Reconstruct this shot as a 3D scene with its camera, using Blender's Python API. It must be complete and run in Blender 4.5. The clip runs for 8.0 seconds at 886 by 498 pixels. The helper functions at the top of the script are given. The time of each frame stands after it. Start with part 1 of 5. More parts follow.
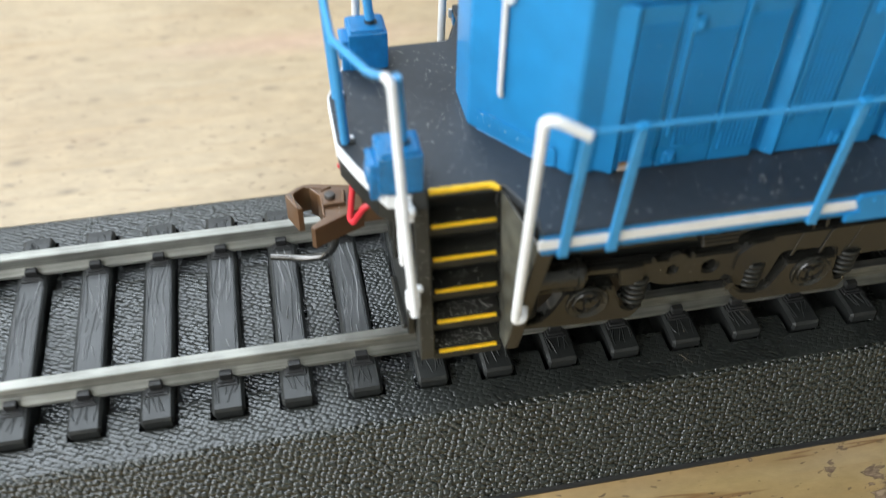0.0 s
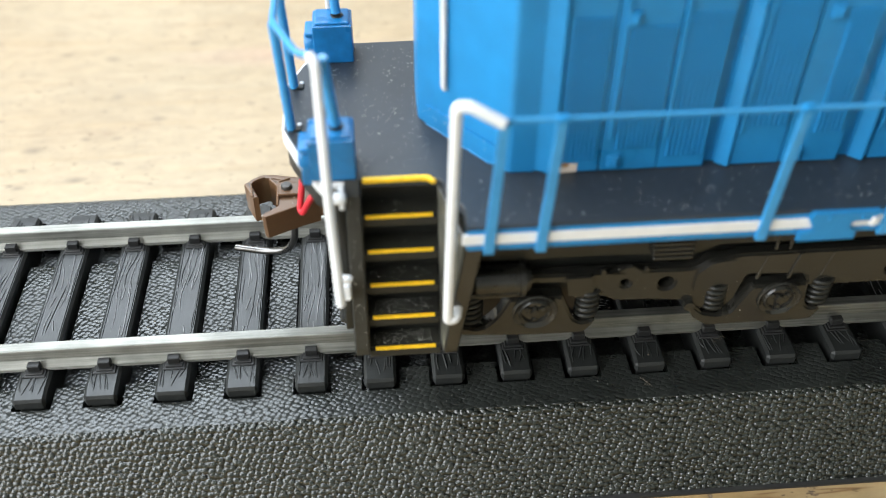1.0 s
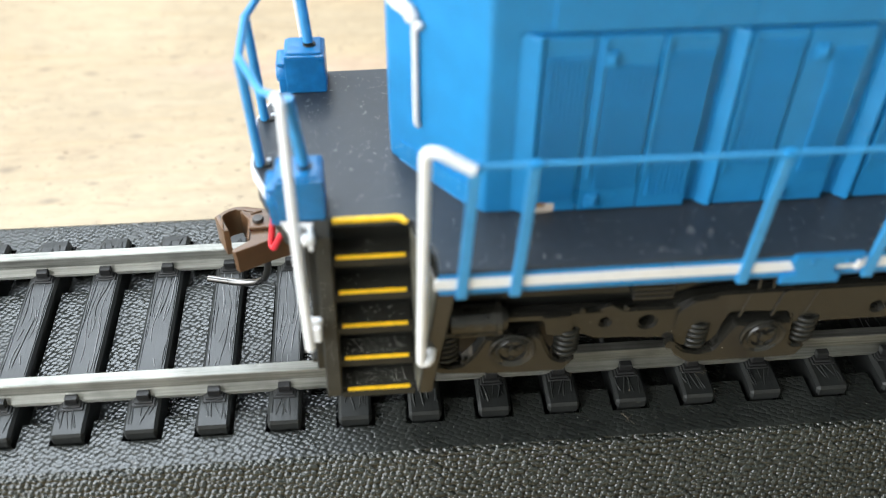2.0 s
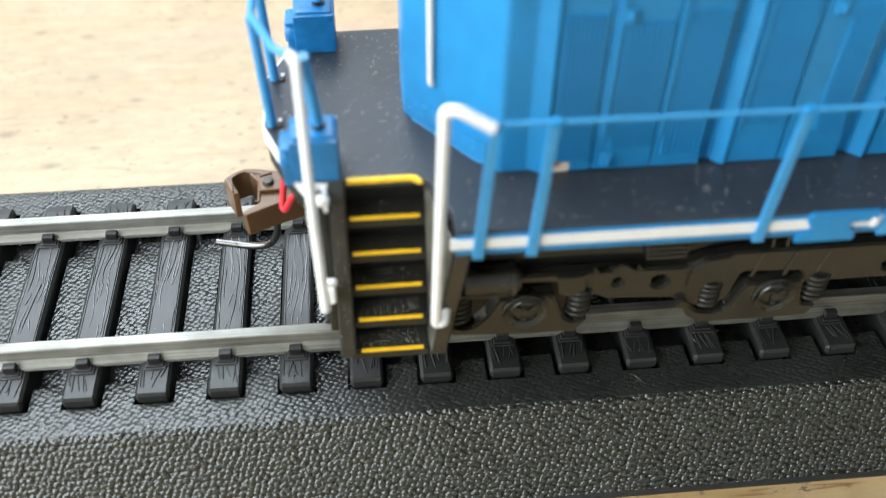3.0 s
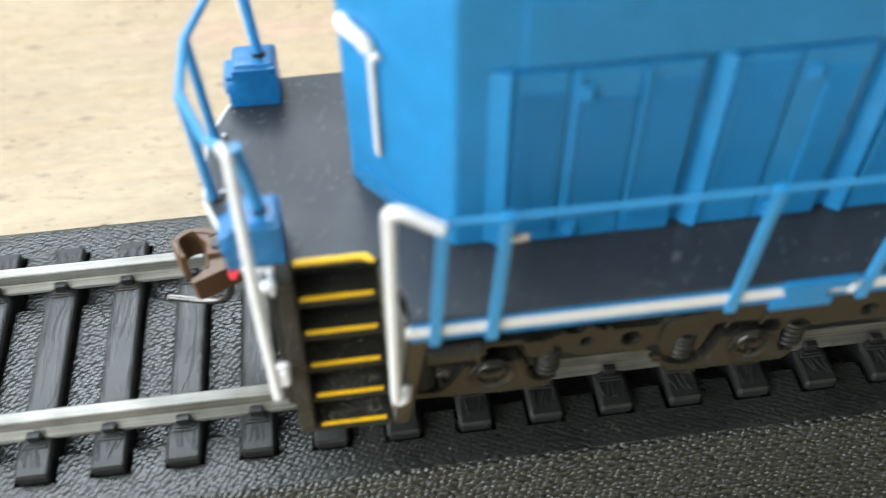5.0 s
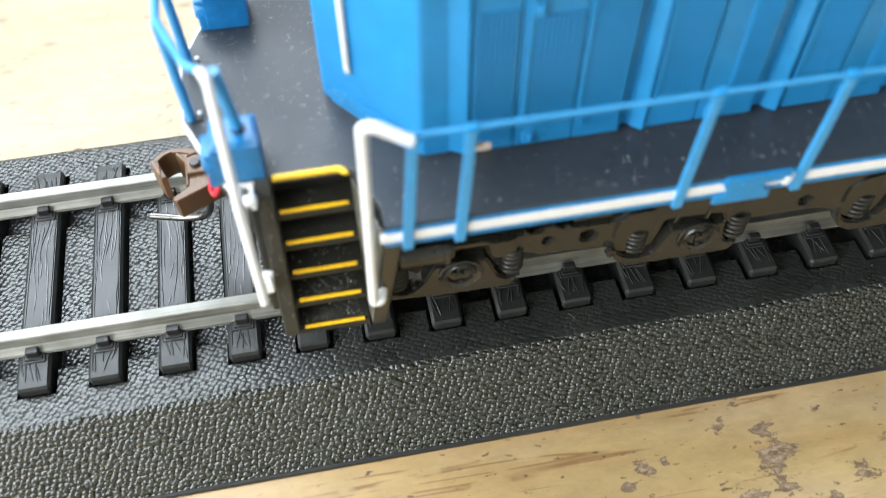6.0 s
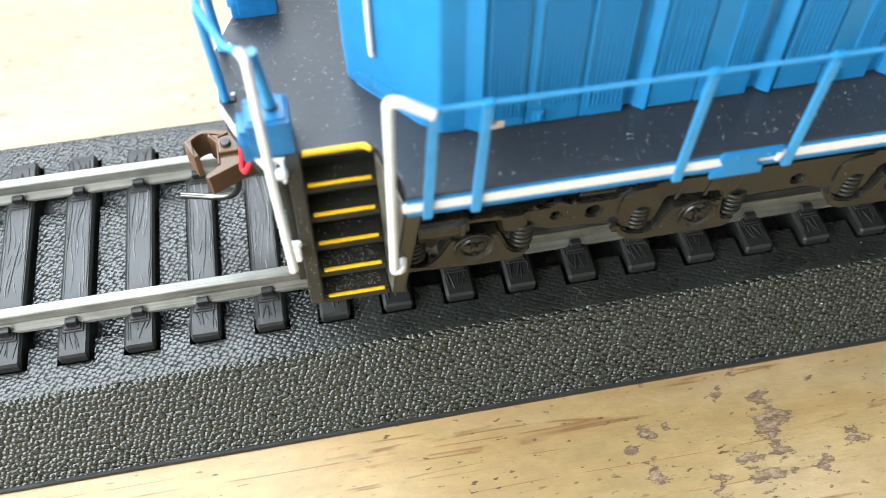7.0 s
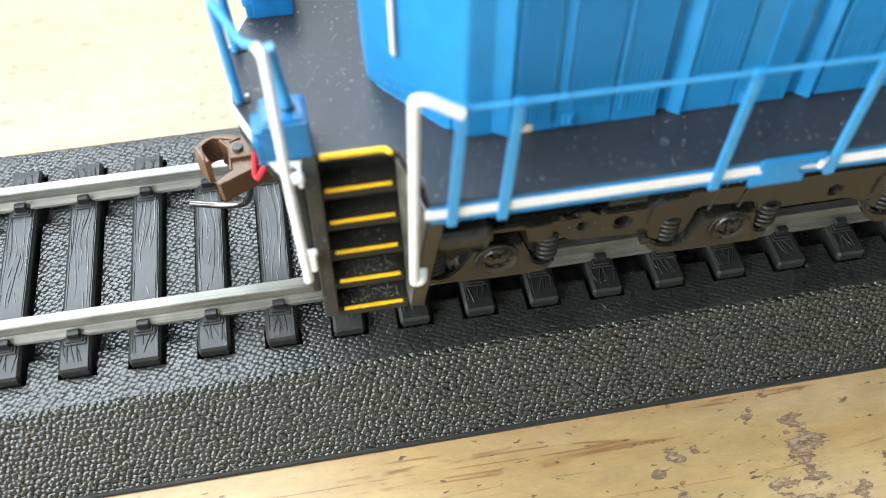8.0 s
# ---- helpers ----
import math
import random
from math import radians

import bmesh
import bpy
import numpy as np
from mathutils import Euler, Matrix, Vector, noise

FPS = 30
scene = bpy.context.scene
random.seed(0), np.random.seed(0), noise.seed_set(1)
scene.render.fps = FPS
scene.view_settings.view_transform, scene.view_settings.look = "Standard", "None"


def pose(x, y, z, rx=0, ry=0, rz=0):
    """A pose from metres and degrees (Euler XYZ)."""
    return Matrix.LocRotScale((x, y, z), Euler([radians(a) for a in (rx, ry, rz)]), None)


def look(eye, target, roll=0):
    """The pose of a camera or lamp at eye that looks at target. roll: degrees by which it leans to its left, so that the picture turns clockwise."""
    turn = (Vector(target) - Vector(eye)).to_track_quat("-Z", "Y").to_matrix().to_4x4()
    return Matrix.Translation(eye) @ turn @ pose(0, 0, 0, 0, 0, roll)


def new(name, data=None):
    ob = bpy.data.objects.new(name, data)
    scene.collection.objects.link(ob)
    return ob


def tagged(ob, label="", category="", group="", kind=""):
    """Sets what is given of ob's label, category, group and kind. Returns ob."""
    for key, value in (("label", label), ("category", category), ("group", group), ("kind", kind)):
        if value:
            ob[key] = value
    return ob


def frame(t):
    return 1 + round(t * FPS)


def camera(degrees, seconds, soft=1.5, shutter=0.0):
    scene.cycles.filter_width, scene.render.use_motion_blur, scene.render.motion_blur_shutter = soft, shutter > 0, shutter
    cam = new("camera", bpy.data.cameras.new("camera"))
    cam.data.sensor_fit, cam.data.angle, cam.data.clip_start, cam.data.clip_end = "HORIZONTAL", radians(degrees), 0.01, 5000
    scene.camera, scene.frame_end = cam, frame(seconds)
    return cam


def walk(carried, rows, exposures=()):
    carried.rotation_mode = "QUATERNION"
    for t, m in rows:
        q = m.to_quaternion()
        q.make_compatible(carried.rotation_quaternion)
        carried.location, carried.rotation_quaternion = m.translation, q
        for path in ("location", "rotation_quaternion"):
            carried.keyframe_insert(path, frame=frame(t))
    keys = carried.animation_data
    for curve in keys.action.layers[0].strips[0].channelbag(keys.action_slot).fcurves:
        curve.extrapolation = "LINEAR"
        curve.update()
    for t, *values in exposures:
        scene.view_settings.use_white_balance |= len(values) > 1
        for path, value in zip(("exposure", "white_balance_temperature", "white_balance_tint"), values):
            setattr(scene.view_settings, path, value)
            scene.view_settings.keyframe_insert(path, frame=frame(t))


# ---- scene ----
cam = camera(50.88, 8.0, soft=0.85, shutter=0.5)
# seconds, place in centimetres, yaw, pitch and roll in degrees
PATH = [
    (0.0, -1.059, -6.770, 8.218, -12.25, -44.79, 1.31),
    (0.2, -0.988, -6.864, 7.852, -12.79, -43.72, 1.63),
    (0.5, -0.022, -7.227, 7.894, -7.37, -42.52, 0.69),
    (1.0, 0.173, -7.115, 7.823, -4.85, -42.15, 0.29),
    (1.5, 0.157, -7.055, 7.861, -5.03, -42.16, 0.56),
    (1.7, 0.381, -6.909, 7.922, -5.10, -42.19, 0.58),
    (2.8, 0.381, -6.586, 7.966, -5.98, -44.10, 0.79),
    (3.0, 0.190, -6.716, 7.888, -6.10, -44.48, 0.85),
    (3.5, 0.135, -6.683, 7.715, -6.03, -45.06, 0.82),
    (4.0, 0.082, -6.595, 7.627, -6.00, -45.25, 0.72),
    (4.5, -0.223, -6.539, 7.655, -6.07, -45.77, 0.70),
    (4.7, 0.011, -6.414, 7.715, -5.70, -45.53, -0.14),
    (4.8, 0.224, -6.212, 7.932, -5.67, -46.11, -0.55),
    (4.9, 0.424, -5.930, 8.184, -6.10, -47.45, -1.01),
    (5.0, 0.556, -5.689, 8.321, -7.11, -48.43, -0.67),
    (5.2, 0.622, -5.462, 8.396, -8.67, -51.09, -0.66),
    (6.3, 0.408, -6.374, 8.973, -10.83, -53.89, -0.03),
    (6.5, 0.403, -6.522, 9.116, -10.65, -53.89, -0.17),
    (7.0, 0.231, -6.575, 9.015, -10.42, -53.65, -0.32),
    (7.5, 0.081, -6.514, 8.792, -10.31, -52.41, -0.02),
    (8.0, 0.086, -6.385, 8.624, -10.23, -52.26, -0.01),
]
CM = 0.01
walk(cam, [(t, pose(x * CM, y * CM, z * CM, 90 + pitch, 0, yaw) @ pose(0, 0, 0, 0, 0, roll)) for t, x, y, z, yaw, pitch, roll in PATH],
     exposures=[(0.0, -0.32), (0.6, -0.15), (1.7, 0.0), (3.0, 0.04), (4.5, 0.06), (5.0, -0.16), (5.3, -0.14), (6.3, 0.36), (7.0, 0.36), (8.0, 0.31)])
# a shallow field, as a small lens a hand's width away has
cam.data.dof.use_dof, cam.data.dof.focus_distance, cam.data.dof.aperture_fstop = True, 0.0955, 24.0

# ---- light: daylight from one large window, a pale room round the table ----
world = bpy.data.worlds.new("sky")
scene.world = world
world.use_nodes = True
wn = world.node_tree
sky = wn.nodes.new("ShaderNodeTexSky")
sky.sky_type, sky.sun_disc, sky.sun_elevation, sky.sun_rotation = "NISHITA", False, radians(40), radians(200)
wn.links.new(sky.outputs[0], wn.nodes["Background"].inputs[0])
wn.nodes["Background"].inputs[1].default_value = 0.1


def window_lamp(name, m, width, height, watts, colour):
    data = bpy.data.lights.new(name, "AREA")
    data.shape, data.size, data.size_y, data.energy, data.color = "RECTANGLE", width, height, watts, colour
    ob = new(name, data)
    ob.matrix_world = m
    return ob


window_lamp("window_light", look((-1.27, -0.34, 0.8), (0, -0.1, 0.02)), 2.4, 1.4, 71, (0.95, 0.985, 1.0))
window_lamp("skylight_light", look((-0.58, 1.05, 1.70), (-0.1, 0.1, 0.0)), 1.5, 1.3, 64, (0.82, 0.915, 1.0))


# ---- materials ----
def material(name, colour, rough=0.5, metal=0.0, vary=0.08, scale=300.0, bump=0.0, bump_scale=900.0, spec=0.5):
    """A painted, moulded or metal surface: two scales of uneven colour and gloss, and a fine relief. Scales are per metre."""
    m = bpy.data.materials.new(name)
    m.use_nodes = True
    n, l = m.node_tree.nodes, m.node_tree.links
    b = n["Principled BSDF"]
    b.inputs["Metallic"].default_value = metal
    b.inputs["Specular IOR Level"].default_value = spec
    tc = n.new("ShaderNodeTexCoord")
    fine, large = n.new("ShaderNodeTexNoise"), n.new("ShaderNodeTexNoise")
    for tex, s, d in ((fine, scale * 4, 4.0), (large, scale * 0.5, 3.0)):
        tex.inputs["Scale"].default_value, tex.inputs["Detail"].default_value = s, d
        l.new(tc.outputs["Object"], tex.inputs["Vector"])
    add = n.new("ShaderNodeMath")
    add.operation = "ADD"
    l.new(fine.outputs[0], add.inputs[0])
    l.new(large.outputs[0], add.inputs[1])
    ramp = n.new("ShaderNodeMapRange")
    ramp.inputs[1].default_value, ramp.inputs[2].default_value = 0.6, 1.4
    ramp.inputs[3].default_value, ramp.inputs[4].default_value = 1 - vary, 1 + vary
    l.new(add.outputs[0], ramp.inputs[0])
    mul = n.new("ShaderNodeVectorMath")
    mul.operation = "SCALE"
    mul.inputs[0].default_value = colour
    l.new(ramp.outputs[0], mul.inputs["Scale"])
    l.new(mul.outputs[0], b.inputs["Base Color"])
    rr = n.new("ShaderNodeMapRange")
    rr.inputs[1].default_value, rr.inputs[2].default_value = 0.3, 0.7
    rr.inputs[3].default_value, rr.inputs[4].default_value = max(0.02, rough - 0.08), min(1, rough + 0.08)
    l.new(large.outputs[0], rr.inputs[0])
    l.new(rr.outputs[0], b.inputs["Roughness"])
    if bump:
        tex = n.new("ShaderNodeTexNoise")
        tex.inputs["Scale"].default_value, tex.inputs["Detail"].default_value = bump_scale, 3
        l.new(tc.outputs["Object"], tex.inputs["Vector"])
        bp = n.new("ShaderNodeBump")
        bp.inputs["Strength"].default_value, bp.inputs["Distance"].default_value = 0.6, bump
        l.new(tex.outputs[0], bp.inputs["Height"])
        l.new(bp.outputs[0], b.inputs["Normal"])
    return m


def nodes_of(m):
    return m.node_tree.nodes, m.node_tree.links, m.node_tree.nodes["Principled BSDF"]


def grain_plastic(name, colour, rough, relief, size, crown, spec):
    """Black moulded plastic with a leather grain: rounded pebbles, flatter on top the higher the crown's power, parted by narrow grooves."""
    m = material(name, colour, rough, vary=0.25, spec=spec)
    n, l, b = nodes_of(m)
    tc = n.new("ShaderNodeTexCoord")
    warp = n.new("ShaderNodeTexNoise")
    warp.inputs["Scale"].default_value = 700
    l.new(tc.outputs["Object"], warp.inputs["Vector"])
    mixv = n.new("ShaderNodeVectorMath")
    mixv.operation = "MULTIPLY_ADD"
    mixv.inputs[1].default_value = (0.00016, 0.00016, 0.00016)
    l.new(warp.outputs["Color"], mixv.inputs[0])
    l.new(tc.outputs["Object"], mixv.inputs[2])
    stretch = n.new("ShaderNodeMapping")
    stretch.inputs["Scale"].default_value, stretch.inputs["Rotation"].default_value = (0.95, 1.08, 1.2), (0, 0, 0.5)
    l.new(mixv.outputs[0], stretch.inputs["Vector"])
    cell = n.new("ShaderNodeTexVoronoi")
    cell.feature = "SMOOTH_F1"
    cell.inputs["Scale"].default_value, cell.inputs["Randomness"].default_value, cell.inputs["Smoothness"].default_value = size, 0.48, 0.03
    l.new(stretch.outputs[0], cell.inputs["Vector"])
    dome = n.new("ShaderNodeMath")
    dome.operation = "POWER"
    dome.inputs[1].default_value = crown
    l.new(cell.outputs["Distance"], dome.inputs[0])
    # a finer unevenness on top of the pebbles
    fine, both = n.new("ShaderNodeTexNoise"), n.new("ShaderNodeMath")
    fine.inputs["Scale"].default_value, fine.inputs["Detail"].default_value = size * 2.5, 2
    l.new(tc.outputs["Object"], fine.inputs["Vector"])
    both.operation = "MULTIPLY_ADD"
    both.inputs[1].default_value = 0.012
    l.new(fine.outputs[0], both.inputs[0])
    l.new(dome.outputs[0], both.inputs[2])
    bp = n.new("ShaderNodeBump")
    bp.invert = True
    bp.inputs["Strength"].default_value, bp.inputs["Distance"].default_value = 1.0, relief
    l.new(both.outputs[0], bp.inputs["Height"])
    l.new(bp.outputs[0], b.inputs["Normal"])
    return m


def tie_plastic(name, colour, rough):
    """Dark grey plastic with a fine wood grain along y."""
    m = material(name, colour, rough, vary=0.2, spec=0.45)
    n, l, b = nodes_of(m)
    tc, mp, info = n.new("ShaderNodeTexCoord"), n.new("ShaderNodeMapping"), n.new("ShaderNodeObjectInfo")
    mp.inputs["Scale"].default_value = (1.0, 0.07, 0.3)
    off = n.new("ShaderNodeVectorMath")
    off.operation = "SCALE"
    off.inputs[0].default_value = (0.07, 0.31, 0.0)
    l.new(info.outputs["Random"], off.inputs["Scale"])
    l.new(off.outputs[0], mp.inputs["Location"])
    l.new(tc.outputs["Object"], mp.inputs["Vector"])
    nz = n.new("ShaderNodeTexNoise")
    nz.inputs["Scale"].default_value, nz.inputs["Detail"].default_value = 2600, 5
    l.new(mp.outputs[0], nz.inputs["Vector"])
    bp = n.new("ShaderNodeBump")
    bp.inputs["Strength"].default_value, bp.inputs["Distance"].default_value = 0.5, 0.00006
    l.new(nz.outputs[0], bp.inputs["Height"])
    l.new(bp.outputs[0], b.inputs["Normal"])
    return m


def rail_metal():
    """Drawn nickel silver: streaks along x, dull patches, fine scratches."""
    m = material("nickel_silver", (0.36, 0.36, 0.335), 0.5, metal=1.0, vary=0.15, scale=300)
    n, l, b = nodes_of(m)
    tc, mp = n.new("ShaderNodeTexCoord"), n.new("ShaderNodeMapping")
    mp.inputs["Scale"].default_value = (0.018, 1, 1)
    l.new(tc.outputs["Object"], mp.inputs["Vector"])
    streak, patch = n.new("ShaderNodeTexNoise"), n.new("ShaderNodeTexNoise")
    streak.inputs["Scale"].default_value, streak.inputs["Detail"].default_value, streak.inputs["Roughness"].default_value = 3800, 5, 0.7
    patch.inputs["Scale"].default_value, patch.inputs["Detail"].default_value = 240, 5
    l.new(mp.outputs[0], streak.inputs["Vector"])
    l.new(tc.outputs["Object"], patch.inputs["Vector"])
    tone = n.new("ShaderNodeValToRGB")
    tone.color_ramp.elements[0].position, tone.color_ramp.elements[1].position = 0.34, 0.62
    tone.color_ramp.elements[0].color, tone.color_ramp.elements[1].color = (0.25, 0.255, 0.23, 1), (0.45, 0.445, 0.41, 1)
    l.new(streak.outputs[0], tone.inputs[0])
    dull = n.new("ShaderNodeMapRange")
    dull.inputs[1].default_value, dull.inputs[2].default_value, dull.inputs[3].default_value, dull.inputs[4].default_value = 0.35, 0.65, 0.78, 1.1
    l.new(patch.outputs[0], dull.inputs[0])
    sc = n.new("ShaderNodeVectorMath")
    sc.operation = "SCALE"
    l.new(tone.outputs[0], sc.inputs[0])
    l.new(dull.outputs[0], sc.inputs["Scale"])
    l.new(sc.outputs[0], b.inputs["Base Color"])
    rr = n.new("ShaderNodeMapRange")
    rr.inputs[1].default_value, rr.inputs[2].default_value, rr.inputs[3].default_value, rr.inputs[4].default_value = 0.35, 0.65, 0.5, 0.66
    l.new(streak.outputs[0], rr.inputs[0])
    l.new(rr.outputs[0], b.inputs["Roughness"])
    bp = n.new("ShaderNodeBump")
    bp.inputs["Strength"].default_value, bp.inputs["Distance"].default_value = 0.7, 0.00006
    l.new(streak.outputs[0], bp.inputs["Height"])
    geo, along = n.new("ShaderNodeNewGeometry"), n.new("ShaderNodeVectorMath")
    along.operation = "CROSS_PRODUCT"
    along.inputs[1].default_value = (1, 0, 0)
    l.new(geo.outputs["Normal"], along.inputs[0])
    l.new(along.outputs[0], b.inputs["Tangent"])
    b.inputs["Anisotropic"].default_value = 0.65
    l.new(bp.outputs[0], b.inputs["Normal"])
    return m


def table_wood():
    """Pale varnished pine: long soft grain, pores, and the varnish worn off in brown-grey flakes."""
    m = bpy.data.materials.new("worn_pale_pine")
    m.use_nodes = True
    n, l, b = nodes_of(m)
    tc, mp = n.new("ShaderNodeTexCoord"), n.new("ShaderNodeMapping")
    mp.inputs["Scale"].default_value = (0.16, 1, 1)
    l.new(tc.outputs["Object"], mp.inputs["Vector"])
    grain = n.new("ShaderNodeTexNoise")
    grain.inputs["Scale"].default_value, grain.inputs["Detail"].default_value, grain.inputs["Distortion"].default_value = 170, 6, 1.2
    l.new(mp.outputs[0], grain.inputs["Vector"])
    ramp = n.new("ShaderNodeValToRGB")
    ramp.color_ramp.elements[0].position, ramp.color_ramp.elements[1].position = 0.3, 0.7
    ramp.color_ramp.elements[0].color, ramp.color_ramp.elements[1].color = (0.335, 0.235, 0.102, 1), (0.40, 0.292, 0.132, 1)
    l.new(grain.outputs[0], ramp.inputs[0])
    # the far half's paler, pinker tone stands in for the sheen there
    pale = n.new("ShaderNodeValToRGB")
    pale.color_ramp.elements[0].position, pale.color_ramp.elements[1].position = 0.25, 0.75
    pale.color_ramp.elements[0].color, pale.color_ramp.elements[1].color = (0.40, 0.315, 0.20, 1), (0.46, 0.375, 0.25, 1)
    l.new(grain.outputs[0], pale.inputs[0])
    split, where, side = n.new("ShaderNodeSeparateXYZ"), n.new("ShaderNodeMapRange"), n.new("ShaderNodeMix")
    l.new(tc.outputs["Object"], split.inputs[0])
    where.inputs[1].default_value, where.inputs[2].default_value = 0.0, 0.004
    l.new(split.outputs["Y"], where.inputs[0])
    side.data_type = "RGBA"
    l.new(where.outputs[0], side.inputs["Factor"])
    l.new(ramp.outputs[0], side.inputs["A"])
    l.new(pale.outputs[0], side.inputs["B"])
    big = n.new("ShaderNodeTexNoise")
    big.inputs["Scale"].default_value, big.inputs["Detail"].default_value = 28, 3
    l.new(tc.outputs["Object"], big.inputs["Vector"])
    br = n.new("ShaderNodeMapRange")
    br.inputs[1].default_value, br.inputs[2].default_value, br.inputs[3].default_value, br.inputs[4].default_value = 0.35, 0.65, 0.88, 1.1
    l.new(big.outputs[0], br.inputs[0])
    mp2 = n.new("ShaderNodeMapping")
    mp2.inputs["Scale"].default_value = (0.5, 1, 1)
    l.new(tc.outputs["Object"], mp2.inputs["Vector"])
    # pinker, paler patches
    patch, blush = n.new("ShaderNodeMapRange"), n.new("ShaderNodeMix")
    soft_spots = n.new("ShaderNodeTexNoise")
    soft_spots.inputs["Scale"].default_value, soft_spots.inputs["Detail"].default_value = 55, 4
    l.new(mp2.outputs[0], soft_spots.inputs["Vector"])
    patch.inputs[1].default_value, patch.inputs[2].default_value, patch.inputs[4].default_value = 0.45, 0.65, 0.8
    l.new(soft_spots.outputs[0], patch.inputs[0])
    blush.data_type = "RGBA"
    blush.inputs["B"].default_value = (0.445, 0.34, 0.21, 1)
    l.new(patch.outputs[0], blush.inputs["Factor"])
    l.new(side.outputs["Result"], blush.inputs["A"])
    sc = n.new("ShaderNodeVectorMath")
    sc.operation = "SCALE"
    l.new(blush.outputs["Result"], sc.inputs[0])
    l.new(br.outputs[0], sc.inputs["Scale"])
    fl = n.new("ShaderNodeTexNoise")
    fl.inputs["Scale"].default_value, fl.inputs["Detail"].default_value = 330, 4
    l.new(mp2.outputs[0], fl.inputs["Vector"])
    mask = n.new("ShaderNodeMapRange")
    mask.inputs[1].default_value, mask.inputs[2].default_value = 0.70, 0.74
    l.new(fl.outputs[0], mask.inputs[0])
    mix = n.new("ShaderNodeMix")
    mix.data_type = "RGBA"
    worn, deep = mask.outputs[0], None
    ragged = n.new("ShaderNodeTexNoise")
    ragged.inputs["Scale"].default_value, ragged.inputs["Detail"].default_value, ragged.inputs["Roughness"].default_value = 680, 6, 0.7
    l.new(mp2.outputs[0], ragged.inputs["Vector"])
    for x, y, r in ((4.41, -2.69, 0.17), (4.44, -2.92, 0.21), (4.42, -3.2, 0.17), (4.03, -3.27, 0.18), (4.22, -3.55, 0.2), (3.66, -3.51, 0.15), (5.01, -2.53, 0.08), (3.08, -2.79, 0.13), (2.87, -2.93, 0.11), (3.07, -3.28, 0.17), (4.8, -3.44, 0.13), (3.94, -2.54, 0.11), (4.2, -2.3, 0.11), (5.2, -3.22, 0.15), (3.2, -2.26, 0.035), (3.3, -2.75, 0.06)):
        away = n.new("ShaderNodeVectorMath")
        away.operation = "DISTANCE"
        away.inputs[1].default_value = (x * CM, y * CM, 0)
        l.new(tc.outputs["Object"], away.inputs[0])
        near = n.new("ShaderNodeMapRange")
        near.inputs[1].default_value, near.inputs[2].default_value, near.inputs[3].default_value, near.inputs[4].default_value = 0, r * CM * 2.0, 0.61, 0.27
        l.new(away.outputs["Value"], near.inputs[0])
        both = n.new("ShaderNodeMath")
        both.operation = "ADD"
        l.new(near.outputs[0], both.inputs[0])
        l.new(ragged.outputs[0], both.inputs[1])
        most = n.new("ShaderNodeMath")
        most.operation = "MAXIMUM"
        l.new(both.outputs[0], most.inputs[0])
        if deep:
            l.new(deep, most.inputs[1])
        deep = most.outputs[0]
    cut, core, most = n.new("ShaderNodeMapRange"), n.new("ShaderNodeMapRange"), n.new("ShaderNodeMath")
    cut.inputs[1].default_value, cut.inputs[2].default_value = 1.0, 1.03
    core.inputs[1].default_value, core.inputs[2].default_value = 1.02, 1.10
    most.operation = "MAXIMUM"
    l.new(deep, cut.inputs[0])
    l.new(deep, core.inputs[0])
    l.new(worn, most.inputs[0])
    l.new(cut.outputs[0], most.inputs[1])
    worn = most.outputs[0]
    mp3 = n.new("ShaderNodeMapping")
    mp3.inputs["Scale"].default_value, mp3.inputs["Rotation"].default_value = (0.4, 1, 1), (0, 0, 0.05)
    l.new(tc.outputs["Object"], mp3.inputs["Vector"])
    pore = n.new("ShaderNodeTexNoise")
    pore.inputs["Scale"].default_value, pore.inputs["Detail"].default_value = 1700, 3
    l.new(mp3.outputs[0], pore.inputs["Vector"])
    pm = n.new("ShaderNodeMapRange")
    pm.inputs[1].default_value, pm.inputs[2].default_value, pm.inputs[4].default_value = 0.648, 0.68, 0.95
    l.new(pore.outputs[0], pm.inputs[0])
    l.new(worn, mix.inputs["Factor"])
    # long ochre streaks in the grain
    mp4 = n.new("ShaderNodeMapping")
    mp4.inputs["Scale"].default_value, mp4.inputs["Location"].default_value = (0.04, 1, 1), (0.3, 0.7, 0)
    l.new(tc.outputs["Object"], mp4.inputs["Vector"])
    ochre = n.new("ShaderNodeTexNoise")
    ochre.inputs["Scale"].default_value, ochre.inputs["Detail"].default_value = 620, 5
    l.new(mp4.outputs[0], ochre.inputs["Vector"])
    om = n.new("ShaderNodeMapRange")
    om.inputs[1].default_value, om.inputs[2].default_value, om.inputs[4].default_value = 0.56, 0.70, 0.75
    l.new(ochre.outputs[0], om.inputs[0])
    streak = n.new("ShaderNodeMix")
    streak.data_type = "RGBA"
    streak.inputs["B"].default_value = (0.37, 0.235, 0.088, 1)
    less = n.new("ShaderNodeMapRange")
    less.inputs[1].default_value, less.inputs[2].default_value, less.inputs[3].default_value, less.inputs[4].default_value = 0.0, 0.004, 1.0, 0.35
    l.new(split.outputs["Y"], less.inputs[0])
    om2 = n.new("ShaderNodeMath")
    om2.operation = "MULTIPLY"
    l.new(om.outputs[0], om2.inputs[0])
    l.new(less.outputs[0], om2.inputs[1])
    l.new(om2.outputs[0], streak.inputs["Factor"])
    l.new(sc.outputs[0], streak.inputs["A"])
    # thin brown lines of the annual rings
    ring = n.new("ShaderNodeTexNoise")
